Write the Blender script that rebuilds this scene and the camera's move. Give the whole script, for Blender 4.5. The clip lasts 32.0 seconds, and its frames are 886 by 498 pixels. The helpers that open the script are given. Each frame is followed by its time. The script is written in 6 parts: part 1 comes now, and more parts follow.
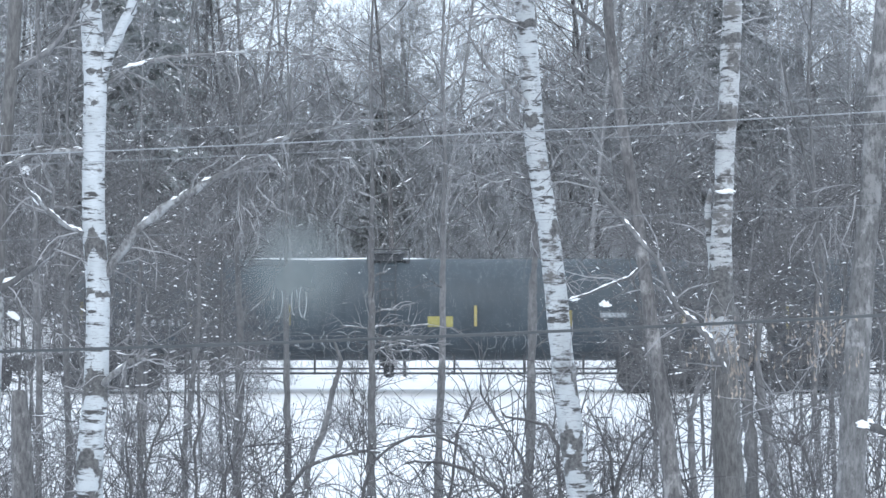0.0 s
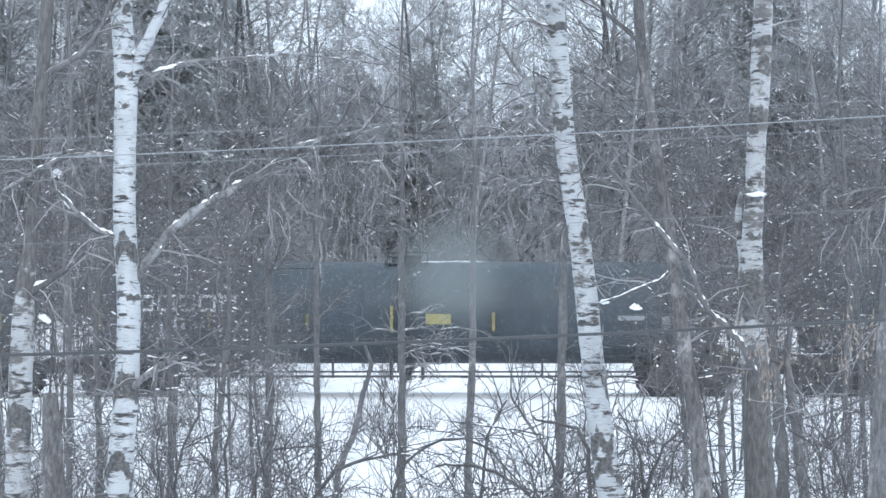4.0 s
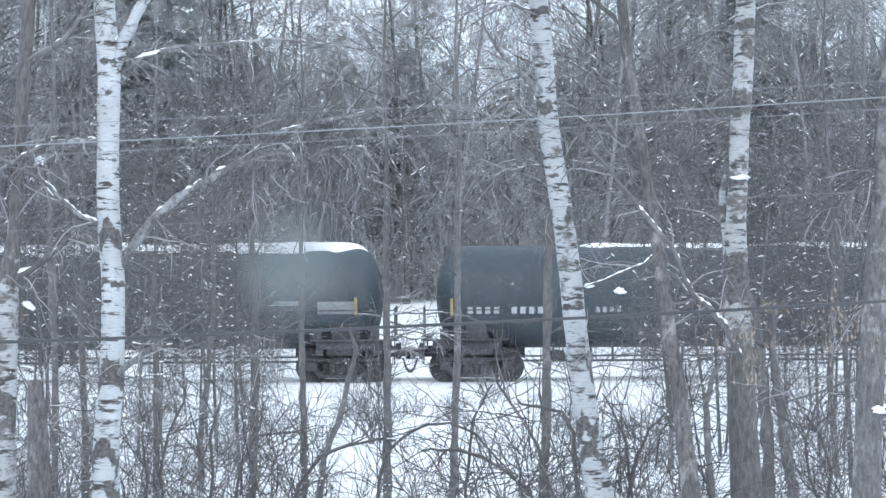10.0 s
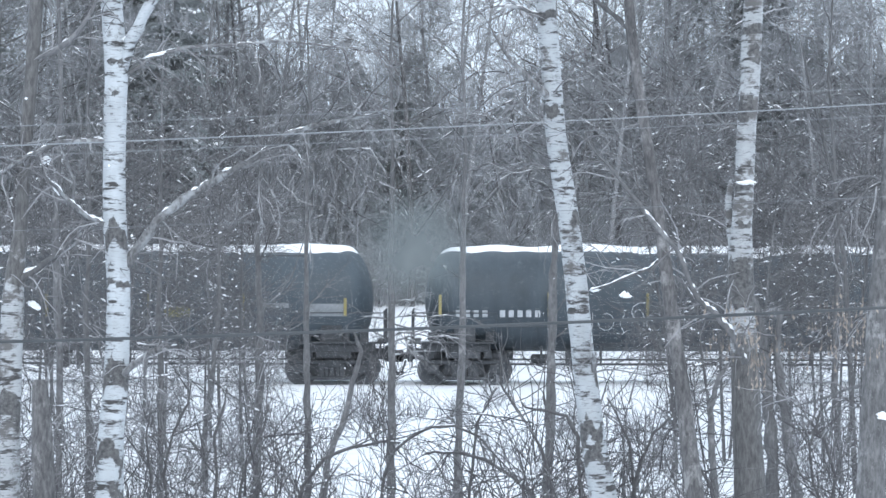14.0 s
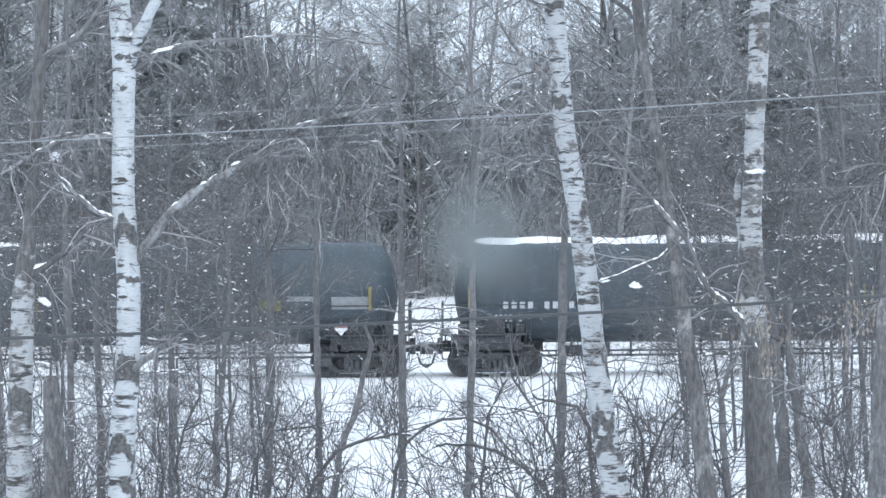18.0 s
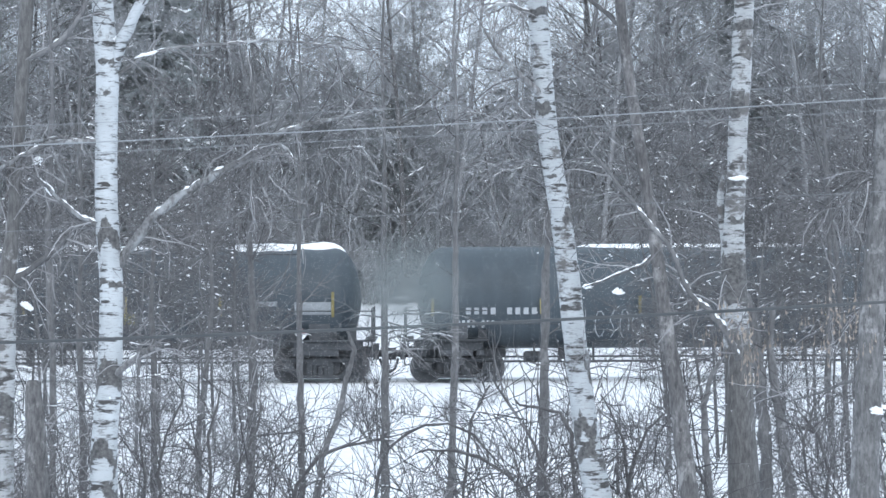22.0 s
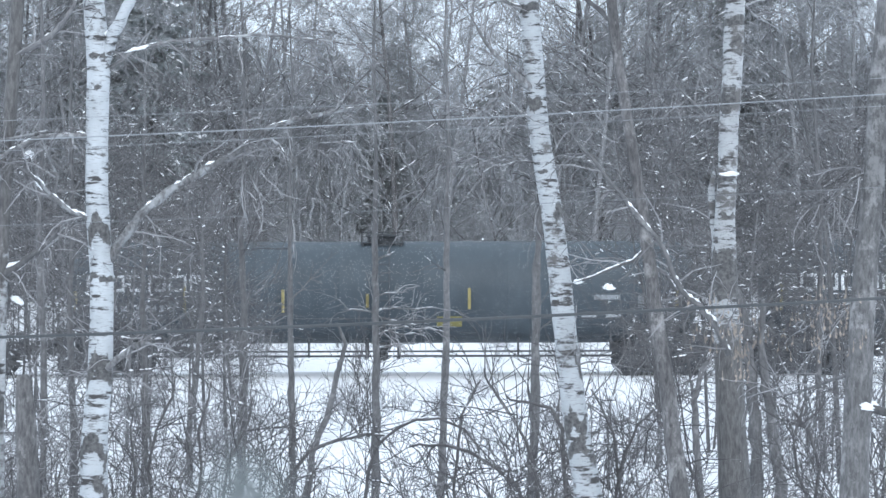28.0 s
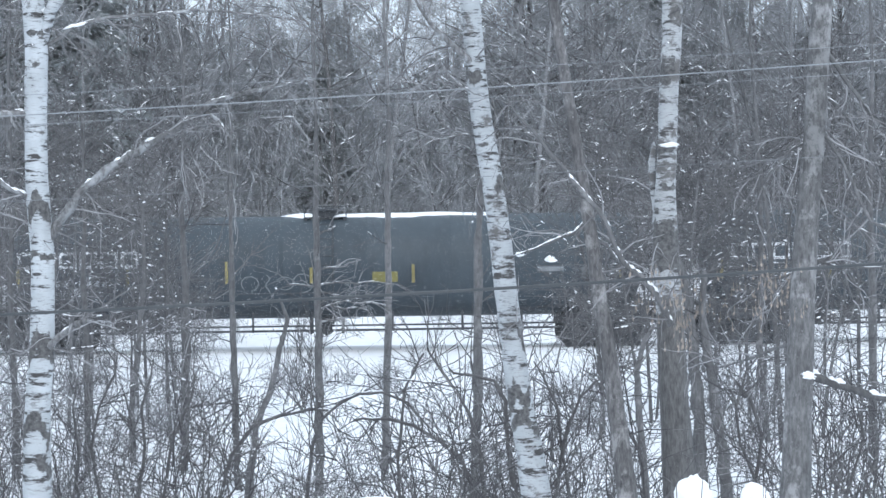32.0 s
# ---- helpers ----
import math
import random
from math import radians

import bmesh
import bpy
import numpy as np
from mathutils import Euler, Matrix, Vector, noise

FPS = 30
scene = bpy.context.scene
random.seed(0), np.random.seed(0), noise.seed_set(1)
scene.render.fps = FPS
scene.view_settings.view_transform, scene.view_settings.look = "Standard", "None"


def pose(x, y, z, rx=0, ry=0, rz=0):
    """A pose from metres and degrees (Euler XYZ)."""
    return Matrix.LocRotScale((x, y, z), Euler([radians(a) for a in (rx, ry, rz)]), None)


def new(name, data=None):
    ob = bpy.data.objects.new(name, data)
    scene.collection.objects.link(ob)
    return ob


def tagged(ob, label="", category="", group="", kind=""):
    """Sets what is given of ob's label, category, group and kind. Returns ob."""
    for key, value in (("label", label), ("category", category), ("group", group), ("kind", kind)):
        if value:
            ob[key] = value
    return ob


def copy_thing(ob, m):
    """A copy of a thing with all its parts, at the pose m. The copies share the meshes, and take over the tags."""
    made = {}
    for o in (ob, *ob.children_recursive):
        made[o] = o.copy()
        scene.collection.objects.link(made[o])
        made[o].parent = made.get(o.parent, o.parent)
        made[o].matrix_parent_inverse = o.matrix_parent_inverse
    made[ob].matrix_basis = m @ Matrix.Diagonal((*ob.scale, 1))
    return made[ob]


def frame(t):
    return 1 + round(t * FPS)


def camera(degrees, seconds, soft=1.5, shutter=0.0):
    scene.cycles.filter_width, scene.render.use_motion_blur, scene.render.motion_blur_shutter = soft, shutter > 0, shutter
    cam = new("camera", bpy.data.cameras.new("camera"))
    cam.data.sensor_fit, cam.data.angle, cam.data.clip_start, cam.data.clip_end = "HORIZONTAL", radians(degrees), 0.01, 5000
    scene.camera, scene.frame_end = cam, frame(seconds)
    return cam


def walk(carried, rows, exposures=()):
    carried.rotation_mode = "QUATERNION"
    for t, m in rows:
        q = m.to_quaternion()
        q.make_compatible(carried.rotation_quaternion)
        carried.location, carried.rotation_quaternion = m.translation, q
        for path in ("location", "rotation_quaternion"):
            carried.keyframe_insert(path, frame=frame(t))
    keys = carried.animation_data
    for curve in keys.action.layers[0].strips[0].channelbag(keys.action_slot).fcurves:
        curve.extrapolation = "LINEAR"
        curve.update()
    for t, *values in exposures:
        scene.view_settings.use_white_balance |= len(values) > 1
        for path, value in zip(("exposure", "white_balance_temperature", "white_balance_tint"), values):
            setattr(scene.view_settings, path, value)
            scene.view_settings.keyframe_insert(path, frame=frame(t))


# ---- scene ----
# ---- camera: held by hand at an upstairs window, turning only a little ----
EYE = 4.54
cam = camera(20.0, 32.0, soft=1.5)
# seconds, metres to the right and up, turn to the left, tilt up, lean to the right (degrees)
TURNS = [
    (0.0, 0.00699, 0.00097, 0.01, -0.0014, -0.0), (0.5, 0.00632, 0.00112, 0.0493, -0.0712, 0.061), (1.0, 0.0053, 6e-05, 0.1916, -0.1697, 0.119),
    (1.5, 0.00651, 0.00017, 0.2328, -0.2254, 0.125), (2.0, 0.00732, 0.00172, 0.2971, -0.1912, 0.083), (2.5, 0.00702, 0.00178, 0.387, -0.0929, 0.025),
    (3.0, 0.0042, 0.00141, 0.44, -0.0062, -0.051), (3.5, 0.00052, 0.00116, 0.609, 0.0773, -0.075), (5.5, 0.0055, 0.00073, 0.7773, 0.0244, 0.191),
    (6.0, 0.00619, 0.00153, 0.7724, 0.0896, 0.273), (6.5, 0.00592, 0.00213, 0.7483, 0.1677, 0.277), (7.0, 0.00302, 0.00311, 0.7634, 0.3008, 0.242),
    (7.5, 0.00156, 0.00362, 0.7192, 0.4419, 0.259), (8.0, -0.00061, 0.00286, 0.6367, 0.5517, 0.181), (8.5, 0.00447, 0.00229, 0.569, 0.3998, 0.303),
    (9.0, 0.00638, 0.00098, 0.4887, 0.0319, 0.431), (9.5, 0.00702, 0.00189, 0.4121, -0.1462, 0.337), (10.0, 0.00801, 0.00137, 0.3454, -0.2809, 0.332),
    (10.5, 0.0076, 0.00272, 0.2499, -0.3212, 0.351), (11.0, 0.00627, 0.00267, 0.2435, -0.2625, 0.325), (11.5, 0.00462, 0.00235, 0.1787, -0.1955, 0.2),
    (12.0, 0.00171, 0.00118, 0.1878, -0.1521, 0.185), (12.5, 0.00264, 0.00161, 0.2194, -0.1389, -0.023), (13.0, 0.00194, 0.00128, 0.2981, -0.1358, -0.136),
    (13.5, 0.00218, 0.00085, 0.3114, -0.1645, -0.189), (14.0, 0.00228, 0.00042, 0.4615, -0.2135, -0.097), (14.5, 0.00223, 0.00105, 0.4997, -0.193, 0.18),
    (16.5, 0.00016, 0.00061, 0.7339, -0.2424, 0.295), (17.0, 0.00191, 0.00055, 0.7061, -0.3277, 0.264), (17.5, 0.00209, 0.00098, 0.6283, -0.3794, 0.355),
    (18.0, -0.00022, 0.0002, 0.67, -0.3915, 0.477), (18.5, -0.00016, 0.00052, 0.6432, -0.3916, 0.521), (19.0, -0.00168, 0.00034, 0.6496, -0.4053, 0.498),
    (19.5, -0.00178, 0.00151, 0.606, -0.4144, 0.52), (20.0, -0.00039, -0.0002, 0.5877, -0.431, 0.452), (20.5, 0.00421, 0.00211, 0.4823, -0.4441, 0.461),
    (21.0, 0.00292, 0.00283, 0.4079, -0.4259, 0.377), (21.5, 0.00258, 0.00267, 0.3461, -0.3509, 0.274), (22.0, 0.00225, 0.0025, 0.2897, -0.2693, 0.288),
    (22.5, 0.00089, 0.0022, 0.3122, -0.2275, 0.275), (23.0, -0.0021, 0.00268, 0.3482, -0.1366, 0.197), (23.5, -0.00115, 0.00126, 0.3748, -0.0897, 0.14),
    (24.0, -0.00176, 0.00023, 0.4579, -0.1219, 0.257), (24.5, -0.00204, 0.00395, 0.4267, -0.0982, 0.059), (26.5, 0.01558, 0.01094, 0.217, -0.1995, -0.146),
    (27.0, 0.01613, 0.01108, 0.0697, -0.2274, -0.247), (27.5, 0.01319, 0.01169, 0.0815, -0.3297, 0.041), (28.0, 0.00973, 0.01266, 0.0991, -0.4065, 0.172),
    (28.5, 0.00855, 0.01452, 0.1779, -0.5257, 0.443), (29.0, 0.00765, 0.01653, 0.2594, -0.7124, 0.439), (29.5, 0.00465, 0.01988, -0.1422, -1.0264, 0.673),
    (30.0, 0.00323, 0.02027, -0.8242, -1.2142, 0.673), (30.5, 0.00172, 0.02041, -1.5459, -1.282, 0.644), (31.0, 0.001, 0.02061, -1.89, -1.3776, 0.422),
    (31.5, 0.00149, 0.02019, -1.656, -1.1761, 0.497), (32.0, 0.00233, 0.01989, -1.2564, -1.0336, 0.806),
]
walk(cam, [(t, pose(x, 0, EYE + z, 90 + pitch, roll, yaw)) for t, x, z, yaw, pitch, roll in TURNS],
     [(0.0, 0.65), (9.0, 0.64), (14.0, 0.61), (29.0, 0.61), (32.0, 0.54)])

# ---- overcast winter daylight ----
world = bpy.data.worlds.new("overcast_sky")
scene.world = world
world.use_nodes = True
wn, wl = world.node_tree.nodes, world.node_tree.links
sky = wn.new("ShaderNodeTexSky")
sky.sky_type, sky.sun_disc, sky.sun_elevation, sky.sun_rotation = "NISHITA", False, radians(38), radians(200)
sky.dust_density = 6.0
veil = wn.new("ShaderNodeMix")
veil.data_type = "RGBA"
veil.inputs[0].default_value = 0.9
wl.new(sky.outputs[0], veil.inputs[6])
veil.inputs[7].default_value = (7.66, 9.1, 10.78, 1)      # cloud cover
wl.new(veil.outputs[2], wn["Background"].inputs[0])
wn["Background"].inputs[1].default_value = 0.105
sun = new("sun", bpy.data.lights.new("sun", "SUN"))
sun.data.energy, sun.data.angle, sun.data.color = 0.5, radians(40), (1, 0.97, 0.93)
sun.matrix_world = pose(0, 0, 60, 50, 0, 25)


# ---- materials ----
def nodes_of(name):
    m = bpy.data.materials.new(name)
    m.use_nodes = True
    return m, m.node_tree.nodes, m.node_tree.links, m.node_tree.nodes["Principled BSDF"]


def noise_at(n, l, scale, detail=4, stretch=(1, 1, 1), rough=0.6):
    tc, mp, tx = n.new("ShaderNodeTexCoord"), n.new("ShaderNodeMapping"), n.new("ShaderNodeTexNoise")
    mp.inputs["Scale"].default_value = stretch
    l.new(tc.outputs["Object"], mp.inputs[0])
    l.new(mp.outputs[0], tx.inputs[0])
    tx.inputs["Scale"].default_value, tx.inputs["Detail"].default_value, tx.inputs["Roughness"].default_value = scale, detail, rough
    return tx.outputs[0]


def ramp(n, l, fac, stops):
    r = n.new("ShaderNodeValToRGB")
    while len(r.color_ramp.elements) < len(stops):
        r.color_ramp.elements.new(0.5)
    for e, (p, c) in zip(r.color_ramp.elements, stops):
        e.position, e.color = p, (*c, 1)
    l.new(fac, r.inputs[0])
    return r.outputs[0]


def mixed(n, l, fac, a, b, mode="MIX"):
    m = n.new("ShaderNodeMix")
    m.data_type, m.blend_type = "RGBA", mode
    for sock, v in ((m.inputs[0], fac), (m.inputs[6], a), (m.inputs[7], b)):
        if isinstance(v, (int, float)):
            sock.default_value = v
        elif isinstance(v, tuple):
            sock.default_value = (*v, 1)
        else:
            l.new(v, sock)
    return m.outputs[2]


def bumped(n, l, bsdf, height, strength, distance=0.01):
    b = n.new("ShaderNodeBump")
    b.inputs["Strength"].default_value, b.inputs["Distance"].default_value = strength, distance
    l.new(height, b.inputs["Height"])
    l.new(b.outputs[0], bsdf.inputs["Normal"])


def plain(name, dark, light, scale=8, rough=0.8, metal=0.0, bump=0.3, stretch=(1, 1, 1), vary=0.25):
    """A surface between two tones, with grain, and a tone of its own for every object."""
    m, n, l, b = nodes_of(name)
    f = noise_at(n, l, scale, 6, stretch)
    c = ramp(n, l, f, [(0.3, dark), (0.7, light)])
    big = noise_at(n, l, scale * 0.13, 3)
    c = mixed(n, l, 0.35, c, ramp(n, l, big, [(0.3, dark), (0.7, light)]))
    if vary:
        oi = n.new("ShaderNodeObjectInfo")
        v = ramp(n, l, oi.outputs["Random"], [(0, (1 - vary,) * 3), (1, (1 + vary,) * 3)])
        c = mixed(n, l, 1.0, c, v, "MULTIPLY")
    l.new(c, b.inputs["Base Color"])
    b.inputs["Roughness"].default_value, b.inputs["Metallic"].default_value = rough, metal
    if bump:
        bumped(n, l, b, f, bump)
    return m


def rough_bark(name, dark, light, lichen, amount):
    """Furrowed bark with paler plates and blotches of lichen."""
    m, n, l, b = nodes_of(name)
    furrows = noise_at(n, l, 1.0, 6, (30, 30, 9), 0.7)
    c = ramp(n, l, furrows, [(0.36, dark), (0.66, light)])
    blotch = ramp(n, l, noise_at(n, l, 1.0, 6, (5, 5, 3.2), 0.75), [(amount, (0, 0, 0)), (amount + 0.10, (0.85,) * 3)])
    c = mixed(n, l, blotch, c, lichen)
    stain = ramp(n, l, noise_at(n, l, 1.3, 4), [(0.32, (0.62,) * 3), (0.68, (1.2,) * 3)])
    c = mixed(n, l, 1.0, c, stain, "MULTIPLY")
    oi = n.new("ShaderNodeObjectInfo")
    c = mixed(n, l, 1.0, c, ramp(n, l, oi.outputs["Random"], [(0, (0.8,) * 3), (1, (1.2,) * 3)]), "MULTIPLY")
    l.new(c, b.inputs["Base Color"])
    b.inputs["Roughness"].default_value = 0.9
    bumped(n, l, b, furrows, 1.0, 0.012)
    return m


def twig_bark(name, dark, light):
    """Bark of fine twigs, each twig of a tone of its own."""
    m, n, l, b = nodes_of(name)
    g = n.new("ShaderNodeNewGeometry")
    each = ramp(n, l, g.outputs["Random Per Island"], [(0, dark), (0.6, tuple(0.6 * a + 0.4 * c for a, c in zip(dark, light))), (1, light)])
    grain = ramp(n, l, noise_at(n, l, 12, 4), [(0.35, (0.75,) * 3), (0.65, (1.2,) * 3)])
    l.new(mixed(n, l, 1.0, each, grain, "MULTIPLY"), b.inputs["Base Color"])
    b.inputs["Roughness"].default_value = 0.85
    return m


def attribute(n, name):
    a = n.new("ShaderNodeAttribute")
    a.attribute_name = name
    return a.outputs["Fac"]


def added(n, l, a, b, gain):
    m = n.new("ShaderNodeMath")
    m.operation = "MULTIPLY_ADD"
    l.new(a, m.inputs[0])
    m.inputs[1].default_value = gain
    l.new(b, m.inputs[2])
    return m.outputs[0]


def birch_bark(name, white, patchy, dash):
    """White bark with dark dashes; the mesh's own scar and rough weights say where it is black or grown over."""
    m, n, l, b = nodes_of(name)
    base = ramp(n, l, noise_at(n, l, 3.0, 5), [(0.3, tuple(0.74 * w for w in white)), (0.65, white)])
    dashes = ramp(n, l, noise_at(n, l, 1.0, 5, (4.0, 4.0, 18), 0.66), [(dash, (0, 0, 0)), (dash + 0.065, (1, 1, 1))])
    fine = ramp(n, l, noise_at(n, l, 1.0, 4, (11, 11, 80)), [(0.55, (0, 0, 0)), (0.68, (0.75, 0.75, 0.75))])
    blotch = ramp(n, l, noise_at(n, l, 1.0, 6, (3.0, 3.0, 4.5), 0.75), [(patchy, (0, 0, 0)), (patchy + 0.08, (1, 1, 1))])
    ragged = noise_at(n, l, 1.0, 6, (9, 9, 15), 0.72)
    scar_at = ramp(n, l, added(n, l, attribute(n, "scar"), ragged, 0.5), [(0.76, (0, 0, 0)), (0.84, (1, 1, 1))])
    rough_at = ramp(n, l, added(n, l, attribute(n, "rough"), ragged, 0.5), [(0.68, (0, 0, 0)), (0.84, (1, 1, 1))])
    dark = ramp(n, l, noise_at(n, l, 26, 5), [(0.35, (0.05, 0.05, 0.052)), (0.7, (0.16, 0.157, 0.158))])
    grown = ramp(n, l, noise_at(n, l, 1.0, 6, (34, 34, 9), 0.7), [(0.3, (0.045, 0.044, 0.045)), (0.7, (0.17, 0.166, 0.166))])
    c = mixed(n, l, fine, base, (0.22, 0.21, 0.21))
    c = mixed(n, l, dashes, c, (0.055, 0.053, 0.054))
    c = mixed(n, l, blotch, c, (0.125, 0.12, 0.12))
    c = mixed(n, l, rough_at, c, grown)
    c = mixed(n, l, scar_at, c, dark)
    l.new(c, b.inputs["Base Color"])
    b.inputs["Roughness"].default_value = 0.75
    bumped(n, l, b, ragged, 0.6, 0.012)
    return m


def snow_material(name):
    m, n, l, b = nodes_of(name)
    f = noise_at(n, l, 2.5, 6)
    l.new(ramp(n, l, f, [(0.3, (0.84, 0.86, 0.89)), (0.7, (0.92, 0.93, 0.95))]), b.inputs["Base Color"])
    b.inputs["Roughness"].default_value = 0.7
    b.inputs["Subsurface Weight"].default_value = 0.0
    bumped(n, l, b, noise_at(n, l, 9, 5), 0.35, 0.03)
    return m


def tank_paint(name, tone, grime):
    m, n, l, b = nodes_of(name)
    streaks = noise_at(n, l, 1.0, 6, (2.6, 2.6, 0.35), 0.7)
    c = ramp(n, l, streaks, [(0.35, tone), (0.75, grime)])
    dust = ramp(n, l, noise_at(n, l, 0.7, 5), [(0.35, (0, 0, 0)), (0.8, (0.5, 0.5, 0.5))])
    c = mixed(n, l, dust, c, grime)
    l.new(c, b.inputs["Base Color"])
    l.new(ramp(n, l, streaks, [(0.3, (0.42,) * 3), (0.7, (0.68,) * 3)]), b.inputs["Roughness"])
    bumped(n, l, b, noise_at(n, l, 30, 3), 0.08, 0.004)
    return m


def smear_material(name):
    """A thin grey film of water, thick in its middle and gone at its rim."""
    m, n, l, b = nodes_of(name)
    tc, ln = n.new("ShaderNodeTexCoord"), n.new("ShaderNodeVectorMath")
    ln.operation = "LENGTH"
    l.new(tc.outputs["Object"], ln.inputs[0])
    ml = n.new("ShaderNodeMath")
    ml.operation = "MULTIPLY"
    ml.inputs[1].default_value = 1 / 0.0031
    l.new(ln.outputs["Value"], ml.inputs[0])
    film = ramp(n, l, ml.outputs[0], [(0.0, (0.80,) * 3), (0.42, (0.68,) * 3), (0.75, (0.24,) * 3), (1.0, (0, 0, 0))])
    cloud = ramp(n, l, noise_at(n, l, 500, 3), [(0.25, (0.75,) * 3), (0.75, (1, 1, 1))])
    l.new(mixed(n, l, 1.0, film, cloud, "MULTIPLY"), b.inputs["Alpha"])
    b.inputs["Base Color"].default_value = (0.175, 0.198, 0.203, 1)
    b.inputs["Roughness"].default_value = 0.9
    b.inputs["Specular IOR Level"].default_value = 0.0
    return m


SMEAR = smear_material("water_film")
SNOW = snow_material("snow")
BIRCH = birch_bark("birch_bark", (0.51, 0.54, 0.567), 0.60, 0.538)
BIRCH_LEAN = birch_bark("mottled_birch_bark", (0.45, 0.475, 0.497), 0.55, 0.535)
BIRCH_GREY = birch_bark("old_birch_bark", (0.43, 0.445, 0.46), 0.50, 0.53)
BARK = rough_bark("grey_bark", (0.060, 0.059, 0.062), (0.165, 0.16, 0.162), (0.29, 0.285, 0.285), 0.53)
BARK_PALE = rough_bark("pale_grey_bark", (0.085, 0.085, 0.088), (0.205, 0.203, 0.207), (0.34, 0.34, 0.345), 0.50)
SAPLING = rough_bark("sapling_bark", (0.095, 0.095, 0.10), (0.18, 0.179, 0.184), (0.25, 0.249, 0.252), 0.56)
# bark and twig tones of the wood, paled to imitate snow haze
BARK_DARK = plain("dark_bark", (0.165, 0.167, 0.175), (0.24, 0.242, 0.25), 34, 0.9, 0, 1.0, (1, 1, 0.22))
TWIG_HAZED = plain("twig_bark", (0.24, 0.245, 0.257), (0.315, 0.32, 0.334), 5, 0.85, 0, 0, vary=0.15)
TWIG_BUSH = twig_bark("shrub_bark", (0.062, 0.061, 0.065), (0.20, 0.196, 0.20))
SPRAY = twig_bark("fine_twig_bark", (0.085, 0.083, 0.088), (0.36, 0.36, 0.372))
TWIG_LIGHT = rough_bark("pale_branch_bark", (0.09, 0.088, 0.09), (0.26, 0.26, 0.267), (0.43, 0.445, 0.462), 0.49)
# haze is put into this colour: paler than real wood
FAR_WOOD_HAZED = plain("distant_wood", (0.285, 0.293, 0.308), (0.36, 0.369, 0.386), 1.6, 0.95, 0, 0, (2.5, 2.5, 0.3), 0)
# needle green lightened and greyed to stand in for haze
NEEDLES_HAZED = plain("hazed_needles", (0.21, 0.23, 0.236), (0.295, 0.317, 0.323), 4, 0.8, 0, 0)
DRY_LEAF = plain("dry_leaf", (0.19, 0.16, 0.135), (0.36, 0.31, 0.27), 30, 0.8, 0, 0)
PAINT_BLACK = tank_paint("tank_paint_black", (0.030, 0.041, 0.051), (0.058, 0.076, 0.091))
PAINT_GREY = tank_paint("tank_paint_weathered", (0.035, 0.048, 0.059), (0.064, 0.083, 0.099))
STEEL = plain("dirty_running_gear_steel", (0.042, 0.046, 0.052), (0.085, 0.090, 0.097), 12, 0.8, 0.1)
RAIL = plain("rail_steel", (0.08, 0.07, 0.065), (0.2, 0.17, 0.15), 12, 0.5, 0.6)
YELLOW = plain("yellow_paint", (0.17, 0.155, 0.055), (0.31, 0.28, 0.095), 6, 0.6, 0, 0, vary=0.3)
YELLOW_DULL = plain("dirty_yellow_paint", (0.17, 0.145, 0.06), (0.34, 0.285, 0.11), 6, 0.6, 0, 0, vary=0.4)
WHITE = plain("white_stencil_paint", (0.55, 0.57, 0.6), (0.82, 0.84, 0.86), 9, 0.7, 0, 0, vary=0.12)
STENCIL = plain("worn_stencil_paint", (0.26, 0.28, 0.30), (0.56, 0.58, 0.61), 9, 0.7, 0, 0, vary=0.15)
PALE = plain("pale_grey_panel", (0.17, 0.185, 0.20), (0.31, 0.33, 0.345), 9, 0.7, 0, 0)
RED = plain("red_placard", (0.17, 0.065, 0.066), (0.26, 0.11, 0.11), 9, 0.6, 0, 0)
WIRE_BLACK = plain("black_cable_sheath", (0.035, 0.04, 0.045), (0.07, 0.075, 0.08), 5, 0.6, 0, 0)
WIRE_ALU = plain("bare_aluminium_wire", (0.17, 0.18, 0.195), (0.27, 0.285, 0.30), 5, 0.5, 0.3, 0)


